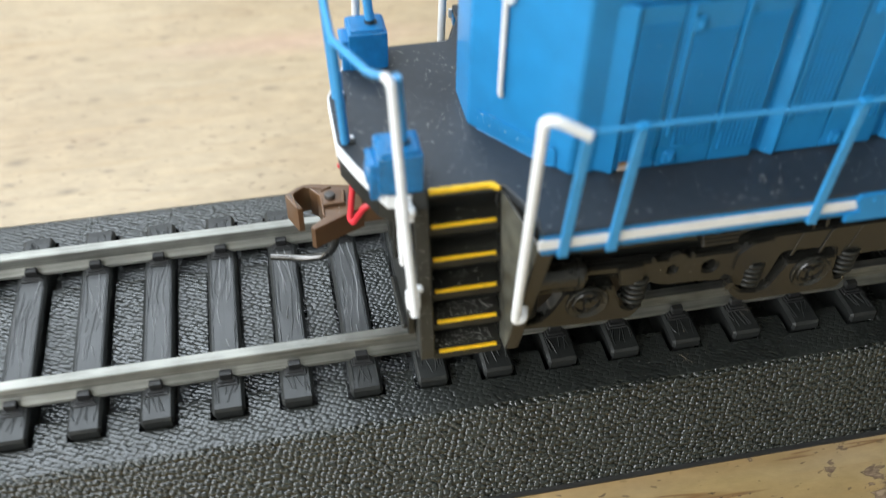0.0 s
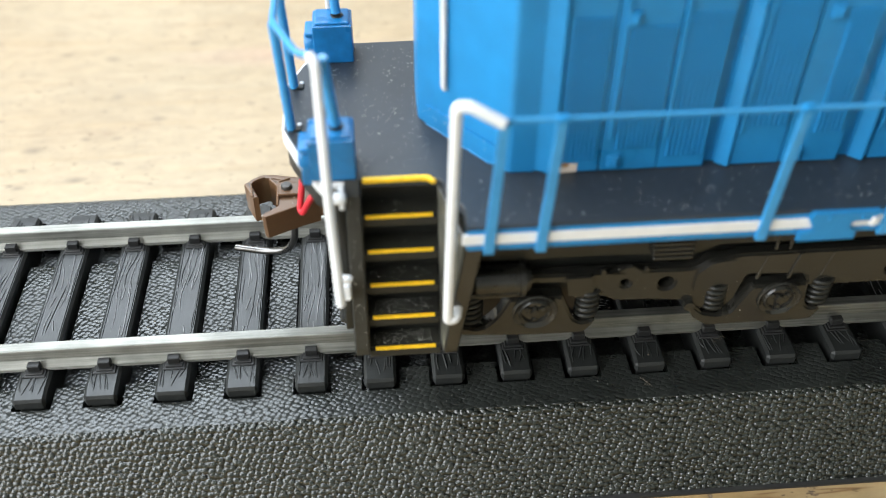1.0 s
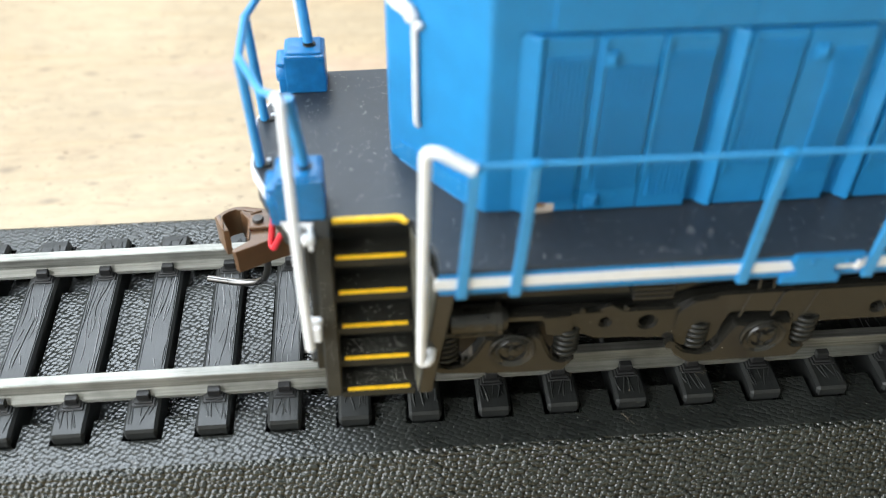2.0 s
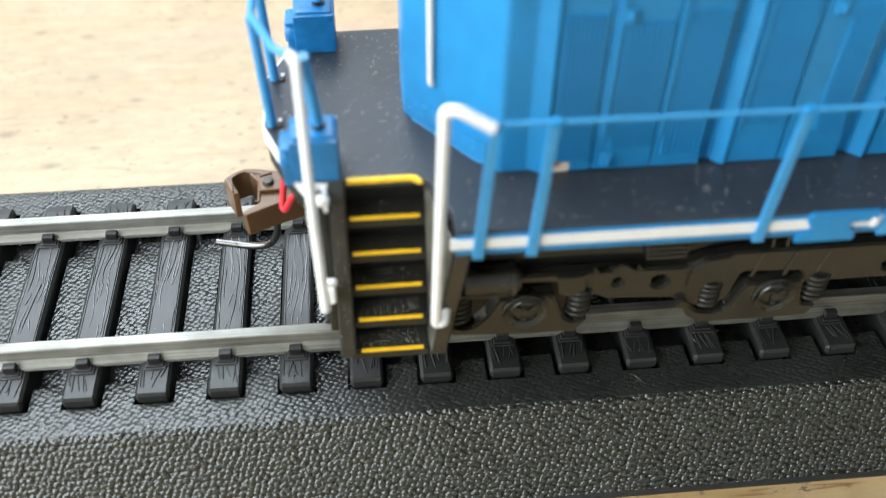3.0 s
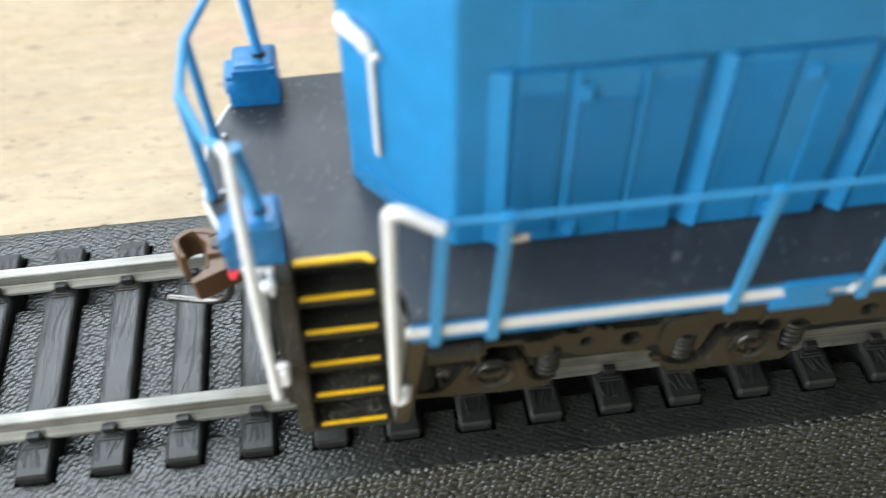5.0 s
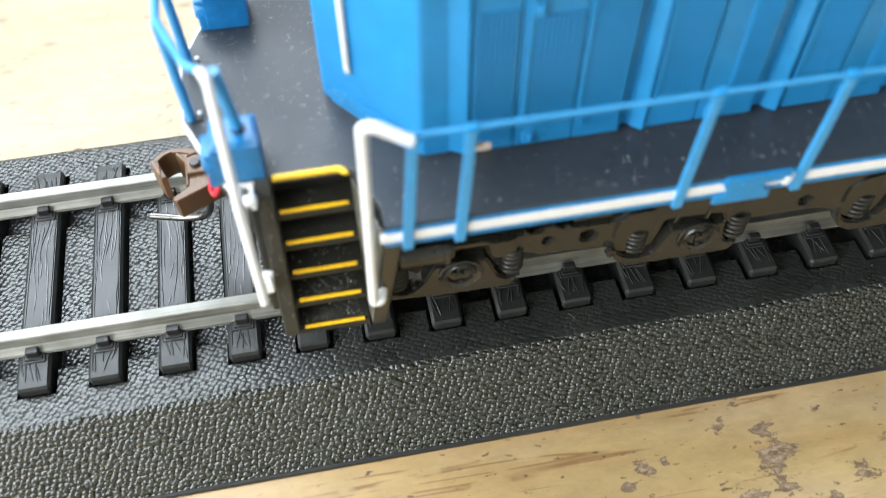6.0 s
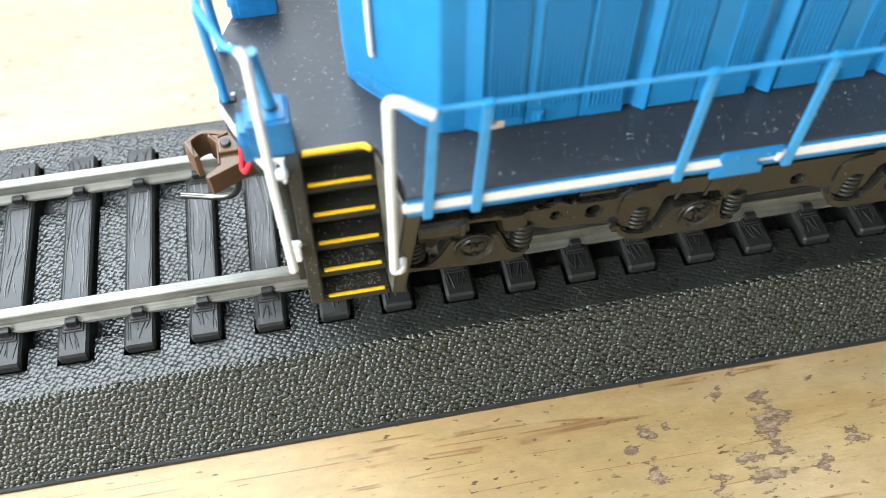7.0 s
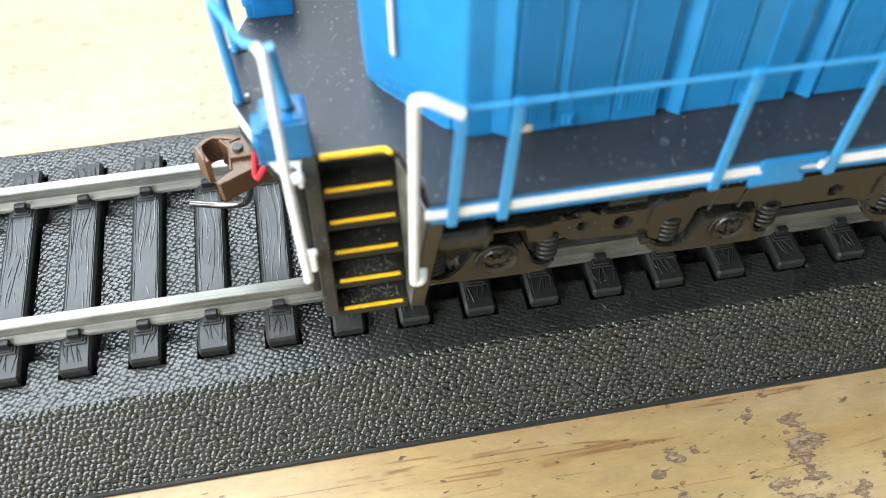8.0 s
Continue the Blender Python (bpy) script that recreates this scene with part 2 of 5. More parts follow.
    ring.inputs["Scale"].default_value, ring.inputs["Detail"].default_value = 260, 2
    l.new(mp4.outputs[0], ring.inputs["Vector"])
    off = n.new("ShaderNodeMath")
    off.operation = "PINGPONG"
    off.inputs[1].default_value = 0.11
    l.new(ring.outputs[0], off.inputs[0])
    thin = n.new("ShaderNodeMapRange")
    thin.inputs[1].default_value, thin.inputs[2].default_value, thin.inputs[3].default_value, thin.inputs[4].default_value = 0.0, 0.012, 0.9, 0.0
    l.new(off.outputs[0], thin.inputs[0])
    broken = n.new("ShaderNodeMapRange")
    broken.inputs[1].default_value, broken.inputs[2].default_value = 0.46, 0.55
    l.new(fl.outputs[0], broken.inputs[0])
    rm = n.new("ShaderNodeMath")
    rm.operation = "MULTIPLY"
    l.new(thin.outputs[0], rm.inputs[0])
    l.new(broken.outputs[0], rm.inputs[1])
    rm2 = n.new("ShaderNodeMath")
    rm2.operation = "MULTIPLY"
    l.new(rm.outputs[0], rm2.inputs[0])
    l.new(less.outputs[0], rm2.inputs[1])
    lines = n.new("ShaderNodeMix")
    lines.data_type = "RGBA"
    lines.inputs["B"].default_value = (0.19, 0.095, 0.035, 1)
    l.new(rm2.outputs[0], lines.inputs["Factor"])
    # a band of orange heartwood, with the shade beside the track painted in
    heart_shade, hm, warm = n.new("ShaderNodeTexNoise"), n.new("ShaderNodeMapRange"), n.new("ShaderNodeMix")
    heart_shade.inputs["Scale"].default_value, heart_shade.inputs["Detail"].default_value = 150, 4
    l.new(mp4.outputs[0], heart_shade.inputs["Vector"])
    band, ridge = n.new("ShaderNodeMath"), n.new("ShaderNodeMath")
    band.operation, ridge.operation = "MULTIPLY_ADD", "ADD"
    band.inputs[1].default_value, band.inputs[2].default_value = 28.0, 0.68
    l.new(split.outputs["Y"], band.inputs[0])
    l.new(band.outputs[0], ridge.inputs[0])
    l.new(heart_shade.outputs[0], ridge.inputs[1])
    hm.inputs[1].default_value, hm.inputs[2].default_value, hm.inputs[4].default_value = 0.35, 0.60, 0.7
    l.new(ridge.outputs[0], hm.inputs[0])
    hm2 = n.new("ShaderNodeMath")
    hm2.operation = "MULTIPLY"
    l.new(hm.outputs[0], hm2.inputs[0])
    l.new(less.outputs[0], hm2.inputs[1])
    warm.data_type = "RGBA"
    warm.inputs["B"].default_value = (0.38, 0.235, 0.095, 1)
    l.new(hm2.outputs[0], warm.inputs["Factor"])
    l.new(streak.outputs["Result"], warm.inputs["A"])
    l.new(warm.outputs["Result"], lines.inputs["A"])
    l.new(lines.outputs["Result"], mix.inputs["A"])
    # bare wood in the flakes is uneven itself
    bare = n.new("ShaderNodeValToRGB")
    bare.color_ramp.elements[0].position, bare.color_ramp.elements[1].position = 0.42, 0.56
    bare.color_ramp.elements[0].color, bare.color_ramp.elements[1].color = (0.17, 0.115, 0.070, 1), (0.37, 0.268, 0.172, 1)
    speck = n.new("ShaderNodeTexNoise")
    speck.inputs["Scale"].default_value, speck.inputs["Detail"].default_value = 1500, 4
    l.new(mp2.outputs[0], speck.inputs["Vector"])
    l.new(speck.outputs[0], bare.inputs[0])
    # a flake is darker at its rim
    rim = n.new("ShaderNodeMix")
    rim.data_type = "RGBA"
    rim.inputs["A"].default_value = (0.135, 0.088, 0.055, 1)
    l.new(core.outputs[0], rim.inputs["Factor"])
    l.new(bare.outputs[0], rim.inputs["B"])
    l.new(rim.outputs["Result"], mix.inputs["B"])
    # dark pores, thicker in some places
    thick = n.new("ShaderNodeTexNoise")
    thick.inputs["Scale"].default_value, thick.inputs["Detail"].default_value = 90, 2
    l.new(tc.outputs["Object"], thick.inputs["Vector"])
    tm = n.new("ShaderNodeMapRange")
    tm.inputs[1].default_value, tm.inputs[2].default_value, tm.inputs[3].default_value = 0.4, 0.6, 0.25
    l.new(thick.outputs[0], tm.inputs[0])
    pd = n.new("ShaderNodeMath")
    pd.operation = "MULTIPLY"
    l.new(pm.outputs[0], pd.inputs[0])
    l.new(tm.outputs[0], pd.inputs[1])
    dark = n.new("ShaderNodeMix")
    dark.data_type = "RGBA"
    dark.inputs["B"].default_value = (0.075, 0.045, 0.024, 1)
    l.new(pd.outputs[0], dark.inputs["Factor"])
    l.new(mix.outputs["Result"], dark.inputs["A"])
    # soft dark knots and dents in the paler far half, and one reddish streak
    dents = None
    for x, y, r in ((-4.03, 6.45, 0.085), (-4.78, 6.63, 0.08), (-3.75, 5.32, 0.07), (-3.05, 4.68, 0.085), (-3.57, 4.22, 0.06), (-4.02, 4.23, 0.055), (-4.71, 4.0, 0.1), (-3.46, 3.61, 0.06), (-1.72, 5.0, 0.05), (-1.2, 5.17, 0.09), (-2.78, 6.86, 0.07), (-4.74, 3.54, 0.05), (-4.71, 3.15, 0.06), (-3.97, 3.27, 0.09)):
        away, near = n.new("ShaderNodeVectorMath"), n.new("ShaderNodeMapRange")
        away.operation = "DISTANCE"
        away.inputs[1].default_value = (x * CM * 0.5, y * CM, 0)
        l.new(mp2.outputs[0], away.inputs[0])
        near.inputs[1].default_value, near.inputs[2].default_value, near.inputs[3].default_value, near.inputs[4].default_value = 0, r * CM, 1.0, 0.0
        l.new(away.outputs["Value"], near.inputs[0])
        most = n.new("ShaderNodeMath")
        most.operation = "MAXIMUM"
        l.new(near.outputs[0], most.inputs[0])
        most.inputs[1].default_value = 0.0
        if dents:
            l.new(dents, most.inputs[1])
        dents = most.outputs[0]
    knot, km = n.new("ShaderNodeMix"), n.new("ShaderNodeMath")
    km.operation = "MULTIPLY"
    km.inputs[1].default_value = 0.65
    l.new(dents, km.inputs[0])
    knot.data_type = "RGBA"
    knot.inputs["B"].default_value = (0.11, 0.08, 0.05, 1)
    l.new(km.outputs[0], knot.inputs["Factor"])
    l.new(dark.outputs["Result"], knot.inputs["A"])
    away, near, pink = n.new("ShaderNodeVectorMath"), n.new("ShaderNodeMapRange"), n.new("ShaderNodeMix")
    away.operation = "DISTANCE"
    away.inputs[1].default_value = (-0.7 * CM * 0.16, 6.4 * CM, 0)
    l.new(mp.outputs[0], away.inputs[0])
    near.inputs[1].default_value, near.inputs[2].default_value, near.inputs[3].default_value, near.inputs[4].default_value = 0.05 * CM, 0.45 * CM, 0.55, 0.0
    l.new(away.outputs["Value"], near.inputs[0])
    pink.data_type = "RGBA"
    pink.inputs["B"].default_value = (0.47, 0.30, 0.22, 1)
    l.new(near.outputs[0], pink.inputs["Factor"])
    l.new(knot.outputs["Result"], pink.inputs["A"])
    # fine mottling over everything
    mott = n.new("ShaderNodeTexNoise")
    mott.inputs["Scale"].default_value, mott.inputs["Detail"].default_value, mott.inputs["Roughness"].default_value = 500, 5, 0.7
    l.new(mp2.outputs[0], mott.inputs["Vector"])
    mr = n.new("ShaderNodeMapRange")
    mr.inputs[1].default_value, mr.inputs[2].default_value, mr.inputs[3].default_value, mr.inputs[4].default_value = 0.3, 0.7, 0.84, 1.1
    l.new(mott.outputs[0], mr.inputs[0])
    last = n.new("ShaderNodeVectorMath")
    last.operation = "SCALE"
    l.new(pink.outputs["Result"], last.inputs[0])
    l.new(mr.outputs[0], last.inputs["Scale"])
    l.new(last.outputs[0], b.inputs["Base Color"])
    dull = n.new("ShaderNodeMapRange")
    dull.inputs[3].default_value, dull.inputs[4].default_value = 0.42, 0.85
    l.new(worn, dull.inputs[0])
    l.new(dull.outputs[0], b.inputs["Roughness"])
    b.inputs["Specular IOR Level"].default_value = 0.6
    bp = n.new("ShaderNodeBump")
    bp.inputs["Strength"].default_value, bp.inputs["Distance"].default_value = 0.5, 0.0002
    rel = n.new("ShaderNodeMath")
    rel.operation = "ADD"
    l.new(grain.outputs[0], rel.inputs[0])
    l.new(mott.outputs[0], rel.inputs[1])
    sunk = n.new("ShaderNodeMath")
    sunk.operation = "SUBTRACT"
    l.new(rel.outputs[0], sunk.inputs[0])
    l.new(worn, sunk.inputs[1])
    l.new(sunk.outputs[0], bp.inputs["Height"])
    l.new(bp.outputs[0], b.inputs["Normal"])
    return m


GRAIN = grain_plastic("grained_black_plastic", (0.021, 0.0245, 0.0200), 0.19, 0.00050, 1950, 3.2, 0.85)
GRAIN_TOP = grain_plastic("shallow_grained_black_plastic", (0.0220, 0.0245, 0.0222), 0.29, 0.00017, 2000, 2.7, 0.64)
TIE = tie_plastic("wood_grained_grey_plastic", (0.020, 0.0215, 0.0205), 0.40)
# paler than TIE: the light that raised ridges catch, put into their colour
TIE_RIDGE = tie_plastic("glint_grey_plastic", (0.20, 0.203, 0.208), 0.42)
WOOD = table_wood()
BLUE = material("blue_enamel", (0.018, 0.214, 0.480), 0.32, spec=0.34, vary=0.12, scale=110, bump=0.00001, bump_scale=4000)
BLUE_BRUSHED = material("brushed_blue_paint", (0.010, 0.16, 0.385), 0.3, vary=0.3, scale=250, bump=0.00016, bump_scale=900)
RAIL_BLUE = material("thin_blue_paint", (0.04, 0.27, 0.55), 0.35, vary=0.12, bump=0.00002, bump_scale=2500)
WHITE = material("white_paint", (0.74, 0.75, 0.755), 0.45, vary=0.06, bump=0.00003, bump_scale=1500)
YELLOW = material("yellow_paint", (0.88, 0.53, 0.010), 0.4, vary=0.22, scale=500, bump=0.00003, bump_scale=1800)
DECK = material("charcoal_deck_plastic", (0.029, 0.034, 0.040), 0.40, spec=0.48, vary=0.2, bump=0.00002, bump_scale=5000)
BLACK = material("black_plastic", (0.0140, 0.0146, 0.0120), 0.4, vary=0.2, bump=0.00003, bump_scale=2500)
TRUCK = material("brown_grey_plastic", (0.021, 0.0205, 0.0172), 0.2, spec=0.62, vary=0.2, bump=0.00002, bump_scale=2500)
BROWN = material("brown_plastic", (0.125, 0.068, 0.034), 0.33, vary=0.12, bump=0.00002, bump_scale=2000)
RED = material("red_plastic", (0.62, 0.03, 0.045), 0.35)
NICKEL = rail_metal()
STEEL = material("steel_wire", (0.17, 0.165, 0.16), 0.3, metal=1.0)
TREAD = material("dusty_black_plastic", (0.015, 0.0145, 0.010), 0.6, vary=0.5, scale=160, bump=0.00005, bump_scale=1800)
STEPSIDE = material("worn_black_plastic", (0.027, 0.027, 0.022), 0.5, vary=0.45, scale=120, bump=0.00006, bump_scale=1600)
SCUFFED = material("scuffed_grey_plastic", (0.075, 0.075, 0.060), 0.45, vary=0.85, scale=150, bump=0.00008, bump_scale=1200)
CHIP = material("bare_plastic_chip", (0.62, 0.52, 0.42), 0.6, vary=0.2)
RUST = material("rust_brown_paint", (0.32, 0.16, 0.05), 0.6, vary=0.25)
PINCOL = material("dark_pin", (0.05, 0.045, 0.04), 0.4)
WHEEL = material("dark_wheel_metal", (0.05, 0.045, 0.04), 0.4, metal=0.6)
LINT_GLINT = material("lint", (0.72, 0.72, 0.66), 0.9)
STRAW = material("brown_straw", (0.17, 0.14, 0.10), 0.8)
SMOOTH = material("smooth_black_plastic", (0.016, 0.016, 0.016), 0.42, vary=0.2)
CLIP = material("black_clip_plastic", (0.021, 0.021, 0.021), 0.45, vary=0.2, bump=0.00003, bump_scale=2000)
PLASTER = material("pale_plaster", (0.80, 0.79, 0.76), 0.8, vary=0.04, scale=6)
# two unseen walls: pale to lift the near sides, dark to dim the right
FILL_WALL = material("pale_grey_wall", (0.88, 0.885, 0.80), 0.8, vary=0.06, scale=6)
DARK_WALL = material("dark_grey_wall", (0.09, 0.09, 0.08), 0.8, vary=0.06, scale=6)
FLOORING = material("grey_floor", (0.22, 0.22, 0.22), 0.6, vary=0.1, scale=8)


# ---- mesh helpers, in centimetres ----
def box(bm, x0, x1, y0, y1, z0, z1, bevel=0.0, segments=1):
    made = bmesh.ops.create_cube(bm, size=1)["verts"]
    for v in made:
        v.co = Vector((x0 + (v.co.x + 0.5) * (x1 - x0), y0 + (v.co.y + 0.5) * (y1 - y0), z0 + (v.co.z + 0.5) * (z1 - z0)))
    if bevel:
        edges = list({e for v in made for e in v.link_edges})
        bmesh.ops.bevel(bm, geom=edges, offset=bevel, segments=segments, affect="EDGES", profile=0.6)
    return bm


def prism(bm, outline, axis, a, b, bevel=0.0):
    """An outline in the plane across the axis, drawn out from a to b. Outline: (y, z) for x, (x, z) for y, (x, y) for z."""
    def put(u, v, w):
        return {"x": (w, u, v), "y": (u, w, v), "z": (u, v, w)}[axis]
    lo = [bm.verts.new(put(u, v, a)) for u, v in outline]
    hi = [bm.verts.new(put(u, v, b)) for u, v in outline]
    faces = [bm.faces.new(lo), bm.faces.new(hi)]
    k = len(outline)
    faces += [bm.faces.new((lo[i], lo[(i + 1) % k], hi[(i + 1) % k], hi[i])) for i in range(k)]
    bmesh.ops.recalc_face_normals(bm, faces=faces)
    if bevel:
        edges = list({e for f in faces[:2] for e in f.edges})
        bmesh.ops.bevel(bm, geom=edges, offset=bevel, segments=1, affect="EDGES")
    return bm


def rounded(points, radius, steps=5):
    """A line with its corners turned into arcs."""
    pts = [Vector(p) for p in points]
    out = [pts[0]]
    for a, b, c in zip(pts, pts[1:], pts[2:]):
        r = min(radius, 0.45 * (a - b).length, 0.45 * (c - b).length)
        p, q = b + (a - b).normalized() * r, b + (c - b).normalized() * r
        for i in range(steps + 1):
            t = i / steps
            out.append(p * (1 - t) ** 2 + b * 2 * t * (1 - t) + q * t * t)
    return out + [pts[-1]]


def tube(bm, points, radius, sides=10, flat=1.0):
    """A round wire along a line of points, closed at both ends."""
    pts = [Vector(p) for p in points]
    side = None
    rings = []
    for i, p in enumerate(pts):
        d = (pts[min(i + 1, len(pts) - 1)] - pts[max(i - 1, 0)]).normalized()
        if side is None:
            side = d.orthogonal().normalized()
        side = (side - d * side.dot(d)).normalized()
        up = d.cross(side)
        rings.append([bm.verts.new(p + radius * (side * math.cos(a) + up * flat * math.sin(a))) for a in (2 * math.pi * k / sides for k in range(sides))])
    faces = []
    for r, s in zip(rings, rings[1:]):
        faces += [bm.faces.new((r[k], r[(k + 1) % sides], s[(k + 1) % sides], s[k])) for k in range(sides)]
    faces += [bm.faces.new(rings[0]), bm.faces.new(rings[-1])]
    bmesh.ops.recalc_face_normals(bm, faces=faces)
    return bm


def turned(bm, centre, axis, profile, sides=24):
    """A turned piece: profile rows of (distance along the axis, radius)."""
    ax = Vector(axis).normalized()
    u = ax.orthogonal().normalized()
    v = ax.cross(u)
    rings = [[bm.verts.new(Vector(centre) + ax * d + max(r, 1e-4) * (u * math.cos(2 * math.pi * k / sides) + v * math.sin(2 * math.pi * k / sides))) for k in range(sides)] for d, r in profile]
    faces = []
    for r, s in zip(rings, rings[1:]):
        faces += [bm.faces.new((r[k], r[(k + 1) % sides], s[(k + 1) % sides], s[k])) for k in range(sides)]
    faces += [bm.faces.new(rings[0]), bm.faces.new(rings[-1])]
    bmesh.ops.recalc_face_normals(bm, faces=faces)
    return bm


def flat_faces(me):
    """Normals weighted by area: large faces stay flat, only the rounded edges turn."""
    fan = [[] for _ in me.vertices]
    for p in me.polygons:
        for v in p.vertices:
            fan[v].append((p.normal.copy(), p.area))
    normals = []
    for p in me.polygons:
        for v in p.vertices:
            total = Vector()
            for nor, area in fan[v]:
                if nor.dot(p.normal) > 0.7:
                    total += nor * area
            normals.append(total.normalized())
    me.normals_split_custom_set(normals)


def mesh_of(name, bm, mat, smooth=False, keep=False):
    bmesh.ops.scale(bm, vec=(CM, CM, CM), verts=bm.verts)
    me = bpy.data.meshes.new(name)
    bm.to_mesh(me)
    bm.free()
    me.materials.append(mat)
    if smooth:
        me.shade_smooth()
        me.set_sharp_from_angle(angle=radians(40))
        if not keep:
            flat_faces(me)
    return me


def part(name, bm, mat, parent=None, label="", smooth=False, at=(0, 0, 0)):
    """One mesh object from a bmesh or a mesh, under a thing or a part."""
    me = bm if isinstance(bm, bpy.types.Mesh) else mesh_of(name, bm, mat, smooth)
    ob = new(name, me)
    ob.location = Vector(at) * CM
    if parent:
        ob.parent = parent
        ob.matrix_parent_inverse = Matrix.Translation(-Vector(parent["base"]) if "base" in parent else Vector())
    return tagged(ob, label)


def thing(name, base, label, category, group="", kind=""):
    ob = new(name)
    ob.location = Vector(base) * CM
    ob["base"] = tuple(Vector(base) * CM)
    ob.empty_display_size = 0.01
    return tagged(ob, label, category, group, kind)


# ---- the room and the table ----
def room():
    bm = box(bmesh.new(), -140, 210, -290, 250, -85, -75)
    tagged(part("floor", bm, FLOORING), "plain grey-brown floor of the room", "floor", kind="structure")
    bm = bmesh.new()
    box(bm, -140, -138, -290, 250, 175, 185)
    box(bm, 22, 210, -290, 250, 175, 185)
    box(bm, -138, 22, -290, 35, 175, 185)
    box(bm, -138, 22, 195, 250, 175, 185)
    tagged(part("ceiling", bm, PLASTER), "pale plaster ceiling with a roof window opening", "ceiling", kind="structure")
    tagged(part("wall_north", box(bmesh.new(), -140, 210, 240, 250, -75, 175), PLASTER), "plain pale plaster wall", "wall", kind="structure")
    tagged(part("wall_south", box(bmesh.new(), -140, 210, -290, -280, -75, 175), FILL_WALL), "unseen pale grey wall that fills light from the front", "wall", kind="structure")
    tagged(part("wall_east", box(bmesh.new(), 200, 210, -280, 240, -75, 175), DARK_WALL), "unseen dark grey wall that dims light from the right", "wall", kind="structure")
    bm = bmesh.new()
    box(bm, -140, -130, -280, -170, -75, 175)
    box(bm, -140, -130, 74, 240, -75, 175)
    box(bm, -140, -130, -170, 74, -75, 5)
    box(bm, -140, -130, -170, 74, 155, 175)
    tagged(part("wall_west", bm, PLASTER), "pale plaster wall with a window opening", "wall", kind="structure")


def table():
    t = thing("table", (0, 0, -75), "pale varnished pine table with worn, flaked patches", "table")
    bm = box(bmesh.new(), -60, 60, -30, 50, -3, 0, 0.3, 2)
    part("tabletop", bm, WOOD, t)
    leg = mesh_of("leg", box(bmesh.new(), -3, 3, -3, 3, -75, -3.0, 0.3), WOOD)
    for x in (-54, 54):
        for y in (-24, 44):
            part("leg", leg, WOOD, t, at=(x, y, 0))


room()
table()

# ---- the track ----
CY = 0.07            # middle of the track
TIE_STEP, TIE_W, TIE_0 = 0.663, 0.31, -0.594
TRACK_X0, TRACK_X1 = -8.2, 14.0
PAD, TIE_TOP = 0.76, 0.89
tie_x = [TIE_0 + TIE_STEP * i for i in range(-11, 22)]


